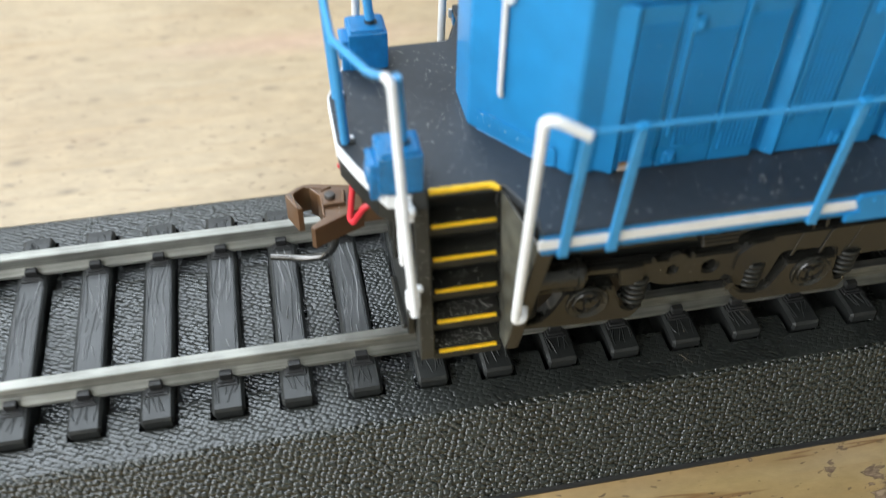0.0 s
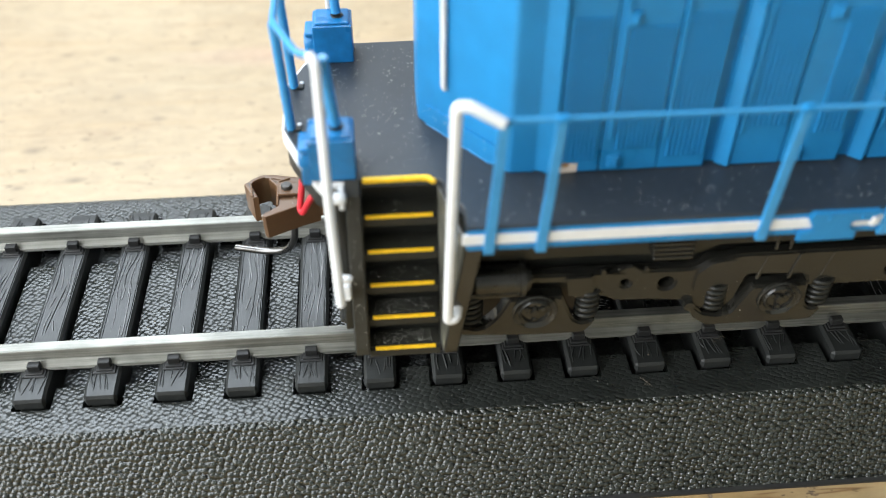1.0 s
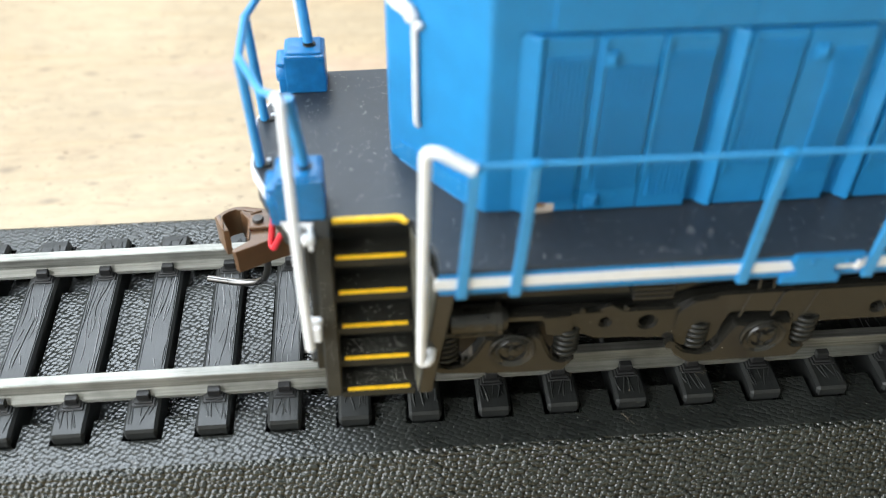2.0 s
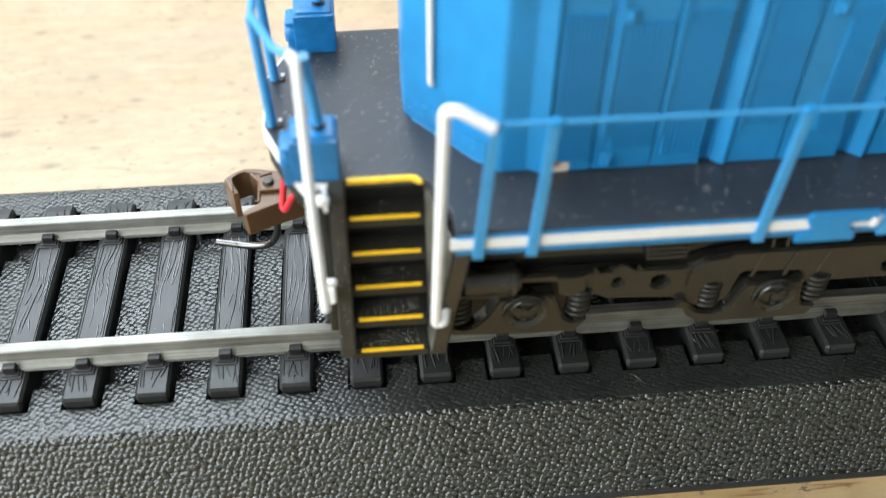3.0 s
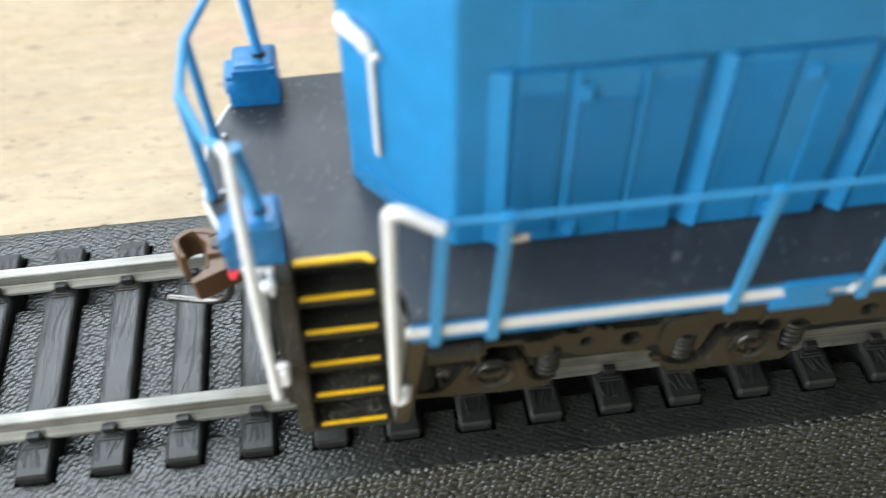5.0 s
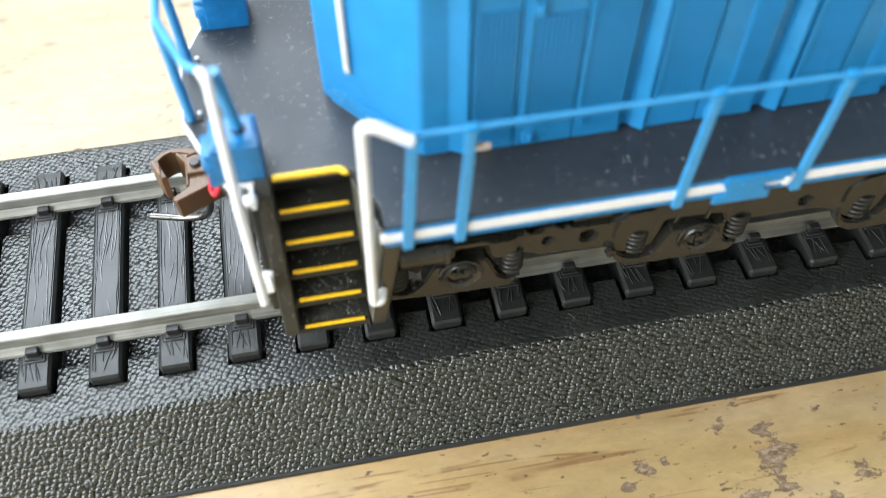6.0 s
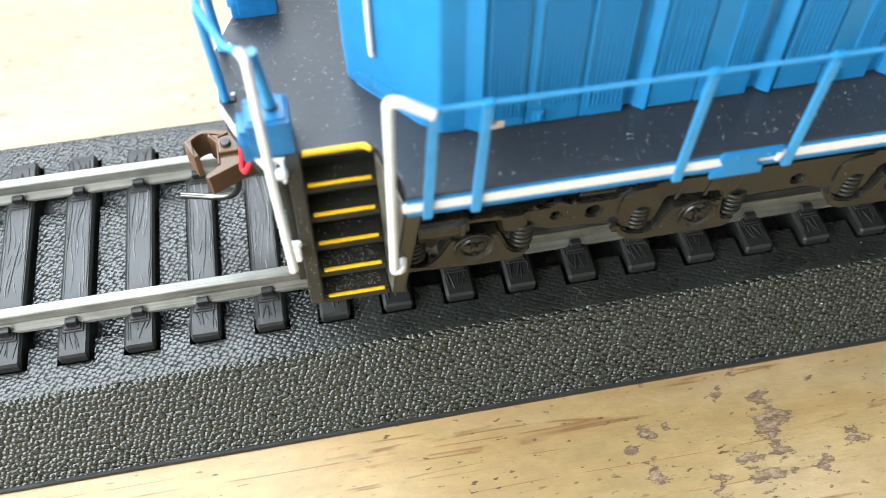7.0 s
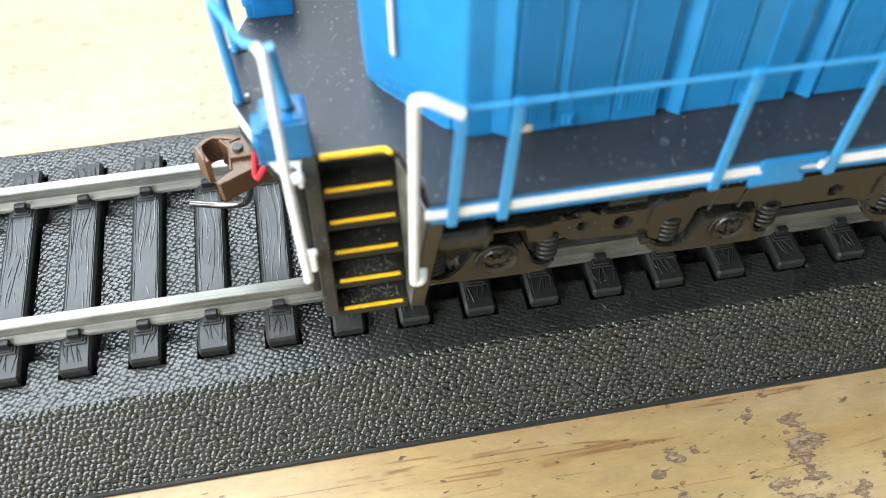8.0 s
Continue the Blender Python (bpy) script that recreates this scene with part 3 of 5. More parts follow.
def track():
    tr = thing("model_railway_track", (2.5, CY, 0), "black plastic roadbed track section with nickel rails on the table", "model track")
    # roadbed: sloping shoulders, a pocket for every tie
    bm = bmesh.new()
    y0, y1, b0, b1 = -1.63, 1.84, -2.2, 2.42
    outer = [(b0, 0.0), (b0, 0.05), (y0 - 0.03, PAD - 0.03), (y0 + 0.02, PAD - 0.005), (y0 + 0.09, PAD)]
    far = [(y1 - 0.09, PAD), (y1 - 0.02, PAD - 0.005), (y1 + 0.03, PAD - 0.03), (b1, 0.05), (b1, 0.0)]
    p0, p1 = -1.315, 1.455
    xs = [TRACK_X0]
    for x in tie_x:
        xs += [x - TIE_W / 2 - 0.03, x + TIE_W / 2 + 0.03]
    xs.append(TRACK_X1)
    ys = [p0, p0 + 0.01, -1.05, -1.03, -0.60, -0.58, 0.71, 0.73, 1.16, 1.18, p1 - 0.01, p1]
    low = [0, 0, 0, 1, 1, 0, 0, 1, 1, 0, 0, 0]
    prof_pad = outer + [(y, 0.55 if d else PAD) for y, d in zip(ys, low)] + far
    prof_pit = outer + [(y, PAD if y in (p0, p1) else 0.5) for y in ys] + far
    rows = []
    for i in range(len(xs) - 1):
        pit = i % 2 == 1
        for x in (xs[i], xs[i + 1]):
            rows.append([bm.verts.new((x, y, z)) for y, z in (prof_pit if pit else prof_pad)])
    for r, s in zip(rows, rows[1:]):
        for k in range(len(r) - 1):
            q = [r[k], s[k], s[k + 1], r[k + 1]]
            if (q[0].co - q[1].co).length < 1e-6 and (q[2].co - q[3].co).length < 1e-6:
                continue
            bm.faces.new(q)
    bm.faces.new(rows[0])
    bm.faces.new(rows[-1])
    bmesh.ops.remove_doubles(bm, verts=bm.verts, dist=1e-4)
    bmesh.ops.recalc_face_normals(bm, faces=bm.faces)
    for fc in bm.faces:
        fc.material_index = 1 if fc.normal.z > 0.97 else 0
    bed = part("roadbed", bm, GRAIN, tr, "black pebble-grained plastic roadbed")
    bed.data.materials.append(GRAIN_TOP)
    for y, d in ((b0, -1), (b1, 1)):
        rim = [(y + d * 0.035, 0.0), (y + d * 0.035, 0.022), (y + d * 0.025, 0.035), (y - d * 0.02, 0.052), (y - d * 0.02, 0.0)]
        part("rim", prism(bmesh.new(), rim, "x", TRACK_X0, TRACK_X1), SMOOTH, tr, "smooth black rim along the base")
    # ties
    bm = bmesh.new()
    prism(bm, [(-1.374, 0.775), (-1.370, 0.852), (-1.350, 0.882), (-1.25, TIE_TOP), (1.25, TIE_TOP), (1.350, 0.882), (1.370, 0.852), (1.374, 0.775)], "x", -TIE_W / 2, TIE_W / 2, 0.027)
    box(bm, -TIE_W / 2 + 0.035, TIE_W / 2 - 0.035, -1.32, 1.32, 0.5, 0.78)
    def ridged(seed):
        """A tie with the moulded grain as low, broken, wavering ridges."""
        rng = random.Random(seed)
        bend, drift, wave = rng.uniform(0, 6), rng.uniform(-0.02, 0.02), rng.uniform(3.5, 6.0)
        out = bm.copy()
        for f in out.faces:
            f.material_index = 0
        def ridge(x, y, length, lean, glint=1, wide=1.0):
            k = max(9, int(length / 0.06))
            w, phase, swing = wide * rng.uniform(0.0045, 0.0095), rng.uniform(0, 6), rng.uniform(0.002, 0.010)
            rows = []
            for i in range(k + 1):
                t = i / k
                cy = y + length * t
                cx = x + lean * t + swing * math.sin(phase + cy * 11) + (0.030 - 2.6 * x * x) * math.sin(bend + wave * cy) + drift * cy
                cx = max(-TIE_W / 2 + 0.04, min(TIE_W / 2 - 0.04, cx))
                taper = min(1, 7 * t, 7 * (1 - t)) + 0.08
                drop = 0.008 * max(0, (abs(cy) - 1.25) / 0.1)
                rows.append([out.verts.new((cx + u * w * taper, cy, TIE_TOP - drop + h)) for u, h in ((-1, -0.003), (-0.25, 0.0085 * taper), (0.25, 0.0085 * taper), (1, -0.003))])
            for r, q in zip(rows, rows[1:]):
                for j in range(3):
                    out.faces.new((r[j], q[j], q[j + 1], r[j + 1])).material_index = glint
        # between the rails most ridges take the highlight colour
        for k in range(8):
            y = rng.uniform(-0.74, 0.15)
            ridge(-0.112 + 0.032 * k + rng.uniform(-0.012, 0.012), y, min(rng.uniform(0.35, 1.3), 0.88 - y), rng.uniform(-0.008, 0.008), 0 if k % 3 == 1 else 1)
        for _ in range(4):
            y = rng.uniform(-0.70, 0.6)
            ridge(rng.uniform(-0.1, 0.1), y, rng.uniform(0.10, 0.24), rng.choice((-0.022, 0.022)))
        for sign in (-1, 1):
            for k in range(5):
                length = rng.uniform(0.16, 0.29)
                y = rng.uniform(1.01, 1.31 - length)
                ridge(-0.09 + 0.045 * k + rng.uniform(-0.02, 0.02), y if sign > 0 else -y - length, length, rng.uniform(-0.07, 0.07), 0, 1.5)
        for sx in (-1, 1):
            ridge(sx * (TIE_W / 2 - 0.03), -0.76, 1.6, 0, 0)
        me = mesh_of("sleeper", out, TIE)
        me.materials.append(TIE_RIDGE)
        return me
    ties = [ridged(seed) for seed in range(9)]
    bm.free()
    def clip_mesh(sign):
        cl = bmesh.new()
        for w, d, z0, z1 in ((0.060, 0.072, TIE_TOP - 0.02, 0.99), (0.085, 0.105, TIE_TOP - 0.02, 0.922), (0.108, 0.128, TIE_TOP - 0.02, 0.905)):
            a, b = sorted((0.0, sign * d))
            box(cl, -w, w, a, b, z0, z1, 0.007)
        return mesh_of("rail_clip", cl, CLIP)
    clip, clip_far = clip_mesh(-1), clip_mesh(1)
    for i, x in enumerate(tie_x):
        sl = part("sleeper", ties[(i * 4) % 9], TIE, tr, at=(x, CY, 0))
        for y, me in ((-0.81 - 0.085, clip), (-0.81 + 0.085, clip_far), (0.95 - 0.085, clip), (0.95 + 0.085, clip_far)):
            part("rail_clip", me, CLIP, sl, at=(0, y - CY, 0))
    # rails
    half = [(0.118, 0.885), (0.116, 0.918), (0.070, 0.952), (0.050, 0.968), (0.047, 0.988), (0.057, 1.002), (0.060, 1.090), (0.056, 1.102), (0.046, 1.108)]
    outline = half + [(-y, z) for y, z in reversed(half)]
    for y in (-0.81, 0.95):
        bm = prism(bmesh.new(), [(y + u, z) for u, z in outline], "x", TRACK_X0, TRACK_X1)
        part("rail", bm, NICKEL, tr, "bright nickel-silver rail")


track()

# ---- the locomotive ----
LOCO_END = 11.5
LC = -0.11           # middle of the locomotive
DECK_Z, SILL_Y = 3.24, -1.85
HOOD_Y, HOOD_X = -1.20, 0.52


def mirror(y):
    return 2 * LC - y


def plate(bm, outline, holes, y0, y1, bevel=0.0):
    """A flat plate standing along x, with round holes (x, z, radius) through it."""
    edges = []
    for ring in [outline] + [[(x + r * math.cos(a), z + r * math.sin(a)) for a in (2 * math.pi * k / 16 for k in range(16))] for x, z, r in holes]:
        vs = [bm.verts.new((x, y0, z)) for x, z in ring]
        edges += [bm.edges.new((vs[i], vs[(i + 1) % len(vs)])) for i in range(len(vs))]
    made = bmesh.ops.triangle_fill(bm, use_beauty=True, use_dissolve=False, edges=edges)
    faces = [g for g in made["geom"] if isinstance(g, bmesh.types.BMFace)]
    out = bmesh.ops.extrude_face_region(bm, geom=faces)
    bmesh.ops.translate(bm, vec=(0, y1 - y0, 0), verts=[g for g in out["geom"] if isinstance(g, bmesh.types.BMVert)])
    bmesh.ops.recalc_face_normals(bm, faces=bm.faces)
    if bevel:
        rim = [e for e in bm.edges if len(e.link_faces) == 2 and e.calc_face_angle(0) > 1.2]
        bmesh.ops.bevel(bm, geom=rim, offset=bevel, segments=2, affect="EDGES")
    return bm


def soft_outline(points, radius, steps=4):
    """A closed outline with its corners rounded."""
    pts, out = [Vector((x, z)) for x, z in points], []
    for i, b in enumerate(pts):
        a, c = pts[i - 1], pts[(i + 1) % len(pts)]
        r = min(radius, 0.45 * (a - b).length, 0.45 * (c - b).length)
        p, q = b + (a - b).normalized() * r, b + (c - b).normalized() * r
        out += [tuple(p * (1 - t) ** 2 + b * 2 * t * (1 - t) + q * t * t) for t in (k / steps for k in range(steps + 1))]
    return out


def hood(lo):
    """The long hood: a flat nose between two slanted corners, rounded edges, a bevelled roof."""
    def ring(z, inset, drop, sunk):
        k = inset
        a = [(HOOD_X + k, -0.36), (1.20 + k * 0.4, HOOD_Y + k), (1.40 + k * 0.4, HOOD_Y + k), (1.425 + k * 0.4, HOOD_Y + k + sunk), (LOCO_END, HOOD_Y + k + sunk)]
        zs = [z - drop, z, z, z, z]
        near = [(x, y, zz) for (x, y), zz in zip(a, zs)]
        return near + [(x, mirror(y), zz) for x, y, zz in reversed(near)]
    bm = bmesh.new()
    rings = [[bm.verts.new(p) for p in ring(z, i, d, u)] for z, i, d, u in ((DECK_Z - 0.02, 0, 0, 0.045), (4.76, 0, 0, 0.045), (4.80, 0, 0, 0), (5.34, 0, 0.42, 0), (5.6, 0.28, 0.3, 0), (5.7, 0.6, 0.2, 0))]
    for r, s in zip(rings, rings[1:]):
        for k in range(10):
            bm.faces.new((r[k], r[(k + 1) % 10], s[(k + 1) % 10], s[k]))
    bm.faces.new(rings[0])
    bm.faces.new(rings[-1])
    bmesh.ops.recalc_face_normals(bm, faces=bm.faces)
    sharp = [e for e in bm.edges if e.calc_face_angle(0) > 0.2 and not all(v.co.x > 1.3 and v.co.z < 5 for v in e.verts) and not any(4.7 < v.co.z < 4.81 and v.co.x > 1.3 for v in e.verts)]
    bmesh.ops.bevel(bm, geom=sharp, offset=0.035, segments=3, affect="EDGES", profile=0.5)
    h = part("hood", bm, BLUE, lo, "glossy blue hood body", True)
    # roof band that hangs a little over the doors
    part("roof_band", box(bmesh.new(), 1.62, LOCO_END - 0.05, HOOD_Y - 0.022, HOOD_Y + 0.05, 4.80, 5.28, 0.02, 2), BLUE, h, "", True)
    # kick plate along the nose corner, with a filler cap
    for s in (1, -1):
        d = Vector((0.66, -0.84)).normalized()
        a, b = Vector((HOOD_X + 0.05, -0.36)) + d * 0.1, Vector((HOOD_X + 0.05, -0.36)) + d * 0.93
        off = Vector((-d.y, d.x)) * -0.016
        pl = [a - Vector((0.03, 0)), b - Vector((0.03, 0)), b + off, a + off]
        part("kick_plate", prism(bmesh.new(), [(p.x - 0.03, p.y if s > 0 else mirror(p.y)) for p in pl], "z", 3.24, 3.44, 0.012), BLUE, h, "", True)
    # doors: x from, x to, door kind
    doors = [(1.575, 1.915, "fine"), (1.926, 2.389, "latch"), (2.398, 2.783, "wide"), (3.010, 3.410, "high"), (3.425, 3.900, "short"),
             (4.165, 4.560, "high"), (4.575, 5.02, "short"), (5.30, 5.70, "high"), (5.715, 6.16, "short"), (6.44, 6.84, "high"), (6.855, 7.30, "short"),
             (7.58, 7.98, "high"), (7.995, 8.44, "short"), (8.72, 9.12, "high"), (9.135, 9.58, "short")]
    ribs = [1.445, 2.880, 4.010, 5.150, 6.29, 7.43, 8.57, 9.71]
    slat = {}
    for length in (1.08, 1.26):
        bm = prism(bmesh.new(), soft_outline([(-0.013, 0.012), (-0.007, -0.023), (0.007, -0.023), (0.013, 0.012)], 0.006, 2), "z", 0, length)
        slat[length] = mesh_of("louvre", bm, BLUE, True, True)
    strip = mesh_of("door_strip", box(bmesh.new(), -0.02, 0.02, -0.022, 0.02, 0, 1.2, 0.012, 2), BLUE, True)
    bm = box(bmesh.new(), -0.05, 0.05, -0.03, 0.02, -0.06, 0.06, 0.012)
    box(bm, -0.012, 0.03, -0.05, 0.0, -0.03, 0.04, 0.01)
    latch = mesh_of("latch", bm, BLUE, True)
    y = HOOD_Y - 0.036
    for side in (1, -1):
        def yy(v):
            return v if side > 0 else mirror(v)
        def turn(ob):
            ob.rotation_euler.z = 0 if side > 0 else math.pi
        for x0, x1, kind in doors:
            if side < 0 and x0 > 6:
                continue
            lo_y, hi_y = sorted((yy(y), yy(HOOD_Y + 0.10)))
            d = part("door", box(bmesh.new(), x0, x1, lo_y, hi_y, 3.25, 4.775, 0.010, 2), BLUE, lo, "blue hood door", True)
            w = x1 - x0
            z0, length, a, b, k = {"fine": (3.36, 1.26, 0.04, 0.29, 8), "latch": (3.46, 1.08, 0.12, 0.42, 9), "wide": (3.375, 1.26, 0.065, 0.35, 8),
                                   "high": (3.625, 1.08, 0.06, 0.36, 8), "short": (3.54, 1.08, 0.22, 0.42, 6)}[kind]
            for i in range(k):
                turn(part("louvre", slat[length], BLUE, d, at=(x0 + a + (b - a) * i / (k - 1), yy(y + 0.004), z0)))
            if kind in ("latch", "short"):
                turn(part("latch", latch, BLUE, d, at=(x0 + 0.11, yy(y), 3.345)))
                turn(part("latch", latch, BLUE, d, at=(x0 + 0.11, yy(y), 4.60)))
            if kind in ("latch", "wide", "high"):
                part("door_strip", strip, BLUE, d, at=(x0 + (0.06 if kind == "latch" else 0.022), yy(y), 3.56))
        for x in ribs:
            if side < 0 and x > 6:
                continue
            bm = bmesh.new()
            w = 0.05 if x < 1.5 else 0.0
            o = [(x - w, HOOD_Y + 0.10), (x - w, HOOD_Y + 0.02 - 0.3 * w), (x + 0.012 - 0.4 * w, HOOD_Y - 0.006), (x + 0.085, HOOD_Y - 0.066), (x + 0.098, HOOD_Y - 0.067), (x + 0.13, HOOD_Y - 0.038), (x + 0.13, HOOD_Y + 0.10)]
            prism(bm, [(a, yy(b)) for a, b in o], "z", 3.245, 4.79, 0.012)
            part("rib", bm, BLUE, h, "", True)
    # chipped paint
    part("paint_chip", prism(bmesh.new(), [(1.60, 3.245), (1.745, 3.25), (1.75, 3.33), (1.69, 3.335), (1.67, 3.30), (1.61, 3.30)], "y", y - 0.006, y + 0.01, 0.003), CHIP, h, "pale chip in the blue paint")
    part("rust_spot", prism(bmesh.new(), [(1.60, 3.302), (1.668, 3.302), (1.688, 3.338), (1.62, 3.342)], "y", y - 0.005, y + 0.01, 0.003), RUST, h, "rust-brown spot by the paint chip")
    # grab iron on the nose corner
    n = Vector((-0.785, -0.62, 0))
    for s in (1, -1):
        def on(x, yv, z, out):
            p = Vector((x, yv, z)) + n * out
            return (p.x, p.y if s > 0 else mirror(p.y), p.z)
        wire = rounded([on(0.74, -0.625, 4.60, 0.0), on(0.742, -0.628, 4.58, 0.03), on(0.745, -0.632, 3.73, 0.03), on(0.745, -0.632, 3.70, 0.01)], 0.02)
        part("grab_iron", tube(bmesh.new(), wire, 0.026), WHITE, lo, "white painted grab iron", True)
        wire = [on(0.555, -0.395, 4.735, 0.01), on(0.60, -0.45, 4.73, 0.05), on(0.66, -0.525, 4.715, 0.06), on(0.72, -0.60, 4.70, 0.06), on(0.745, -0.635, 4.64, 0.05)]
        part("grab_bracket", tube(bmesh.new(), wire, 0.052, 10, 0.75), WHITE, lo, "thickly painted white grab bracket", True)
        part("grab_tab", tube(bmesh.new(), [on(0.72, -0.60, 4.63, 0.03), on(0.79, -0.69, 4.60, 0.04)], 0.034, 8), WHITE, lo, "", True)
    return h


def steps(lo, s):
    """One flight of boarding steps between two side plates; s: 1 near, -1 far."""
    def yy(v):
        return v if s > 0 else mirror(v)
    for i in range(6):
        y, z = -1.19 - 0.078 * i, 3.237 - 0.3125 * i
        a, b = sorted((yy(y - 0.004), yy(y + 0.26)))
        x1 = 0.585 if i else 0.575
        if i:
            t = part("tread", box(bmesh.new(), 0.0, 0.625, a, b, z - 0.045, z, 0.008), TREAD, lo, "dusty black step tread")
            a2, b2 = sorted((yy(y + 0.20), yy(y + 0.26)))
            a3, b3 = sorted((yy(y - 0.018), yy(y + 0.006)))
            part("nosing", box(bmesh.new(), 0.0, 0.625, a3, b3, z - 0.115, z - 0.03, 0.006), TREAD, lo)
            part("riser", box(bmesh.new(), 0.0, 0.625, a2, b2, z, z + 0.28), BLACK, lo)
        if s < 0 and i == 0:
            continue
        a, b = sorted((yy(y - 0.03), yy(y + 0.005)))
        if i:
            bm = box(bmesh.new(), 0.02 + 0.006 * i, x1, a, b, z - 0.026, z + 0.005, 0.008)
        else:
            bm = prism(bmesh.new(), [(0.025, yy(-1.168)), (0.525, yy(-1.168)), (0.565, yy(-1.175)), (0.615, yy(-1.245)), (0.59, yy(-1.262)), (0.545, yy(-1.225)), (0.52, yy(-1.215)), (0.025, yy(-1.215))], "z", z - 0.03, z + 0.009, 0.006)
        part("step_edge", bm, YELLOW, lo, "yellow painted step edge")
    left = [(-1.19, 3.235), (-1.30, 3.15), (-1.64, 1.72), (-1.64, 1.64), (-1.56, 1.63), (-1.2, 1.75), (-0.85, 3.235)]
    part("step_side", prism(bmesh.new(), [(yy(y), z) for y, z in left], "x", -0.125, 0.004, 0.012), STEPSIDE, lo)
    bm = bmesh.new()
    top = [(0.80, yy(-1.80), 3.04), (0.95, yy(-1.80), 3.02), (0.95, yy(-1.1), 3.04), (0.62, yy(-1.1), 3.2), (0.62, yy(-1.22), 3.2)]
    low = [(0.645, yy(-1.66), 1.63), (0.77, yy(-1.66), 1.63), (0.77, yy(-1.3), 1.63), (0.63, yy(-1.3), 1.63), (0.63, yy(-1.5), 1.63)]
    u, v = [bm.verts.new(p) for p in top], [bm.verts.new(p) for p in low]
    bm.faces.new(u)
    bm.faces.new(v)
    for k in range(5):
        bm.faces.new((u[k], u[(k + 1) % 5], v[(k + 1) % 5], v[k])).material_index = 1 if k == 4 else 0
    bmesh.ops.recalc_face_normals(bm, faces=bm.faces)
    bmesh.ops.bevel(bm, geom=list(bm.edges), offset=0.012, segments=1, affect="EDGES")
    part("step_side", bm, TRUCK, lo).data.materials.append(SCUFFED)
    # grab rail behind the steps, bent into the walkway rail
    wire = rounded([(0.76, yy(-1.70), 2.25), (0.735, yy(-1.80), 2.205), (0.668, yy(-1.79), 2.18), (0.712, yy(-1.83), 4.315), (0.80, yy(-1.86), 4.33), (1.03, yy(-1.93), 4.22)], 0.07)
    part("grab_rail", tube(bmesh.new(), wire, 0.042, 12), WHITE, lo, "white painted grab rail", True)
    # grab rail before the steps
    wire = rounded([(-0.198, yy(-1.795), 2.43), (-0.235, yy(-1.535), 3.3), (-0.255, yy(-1.18), 4.30), (-0.30, yy(-1.10), 4.325)], 0.10)
    part("grab_rail", tube(bmesh.new(), wire, 0.039, 12), WHITE, lo, "white painted grab rail", True)
    for p, r in (((-0.14, -1.60, 2.535), 0.036), ((-0.15, -1.33, 3.165), 0.052)):
        part("rail_bracket", turned(bmesh.new(), (p[0] - 0.06, yy(p[1]), p[2]), (1, 0, 0), [(0, r * 0.7), (0.02, r), (0.08, r), (0.10, r * 0.6)], 10), WHITE, lo, "", True)
    # corner box with its bracket, and the stanchion on it
    a, b = (-1.20, -0.86) if s > 0 else (0.60, 0.94)
    bx = part("corner_box", box(bmesh.new(), -0.385, -0.02, a, b, DECK_Z, 3.62, 0.022, 2), BLUE_BRUSHED, lo, "blue box on the deck corner", True)
    part("lid", box(bmesh.new(), -0.36, -0.045, a + 0.03, b - 0.03, 3.615, 3.645, 0.012), BLUE_BRUSHED, bx, "", True)
    part("lamp", turned(bmesh.new(), (-0.37, (a + b) / 2 - 0.03, 3.40), (-1, 0, 0), [(0, 0.11), (0.06, 0.115), (0.10, 0.09), (0.105, 0.05), (0.08, 0.045)], 14), BLUE_BRUSHED, bx, "", True)
    part("lamp_hood", box(bmesh.new(), -0.46, -0.37, (a + b) / 2 - 0.15, (a + b) / 2 + 0.10, 3.50, 3.55, 0.015), BLUE_BRUSHED, bx, "", True)
    part("hanger", box(bmesh.new(), -0.45, -0.37, a + 0.02, a + 0.15, 3.19, 3.40, 0.02, 2), BLUE_BRUSHED, bx, "", True)
    # black disc drawn for the dark hole round the stanchion's base
    part("socket_shade", turned(bmesh.new(), (-0.155, (a + b) / 2, 3.643), (0, 0, 1), [(0, 0.062), (0.012, 0.058), (0.014, 0.0)], 14), BLACK, bx)
    part("stanchion", tube(bmesh.new(), [(-0.16, (a + b) / 2, 3.67), (-0.215, yy(-1.11), 4.31)], 0.045, 10), RAIL_BLUE, lo, "", True)


def end_rail(lo):
    z = 4.24
    near = [(-0.27, -1.11, 4.318), (-0.40, -1.03, 4.31), (-0.61, -0.42, z)]
    line = near + [(x, mirror(y), zz) for x, y, zz in reversed(near)]
    part("end_rail", tube(bmesh.new(), rounded(line, 0.06), 0.032, 10), RAIL_BLUE, lo, "blue painted wire rail", True)
    for y in (-0.44, mirror(-0.44)):
        p = part("stanchion", tube(bmesh.new(), [(-0.565, y - 0.02, 3.25), (-0.61, y, z)], 0.04, 10), RAIL_BLUE, lo, "", True)
        part("foot", box(bmesh.new(), -0.585, -0.475, y - 0.055, y + 0.015, DECK_Z, DECK_Z + 0.022, 0.008), BLACK, p)
        part("paint_chip", box(bmesh.new(), -0.515, -0.48, y + 0.02, y + 0.06, DECK_Z, DECK_Z + 0.02, 0.006), WHITE, p, "white chip beside the post")


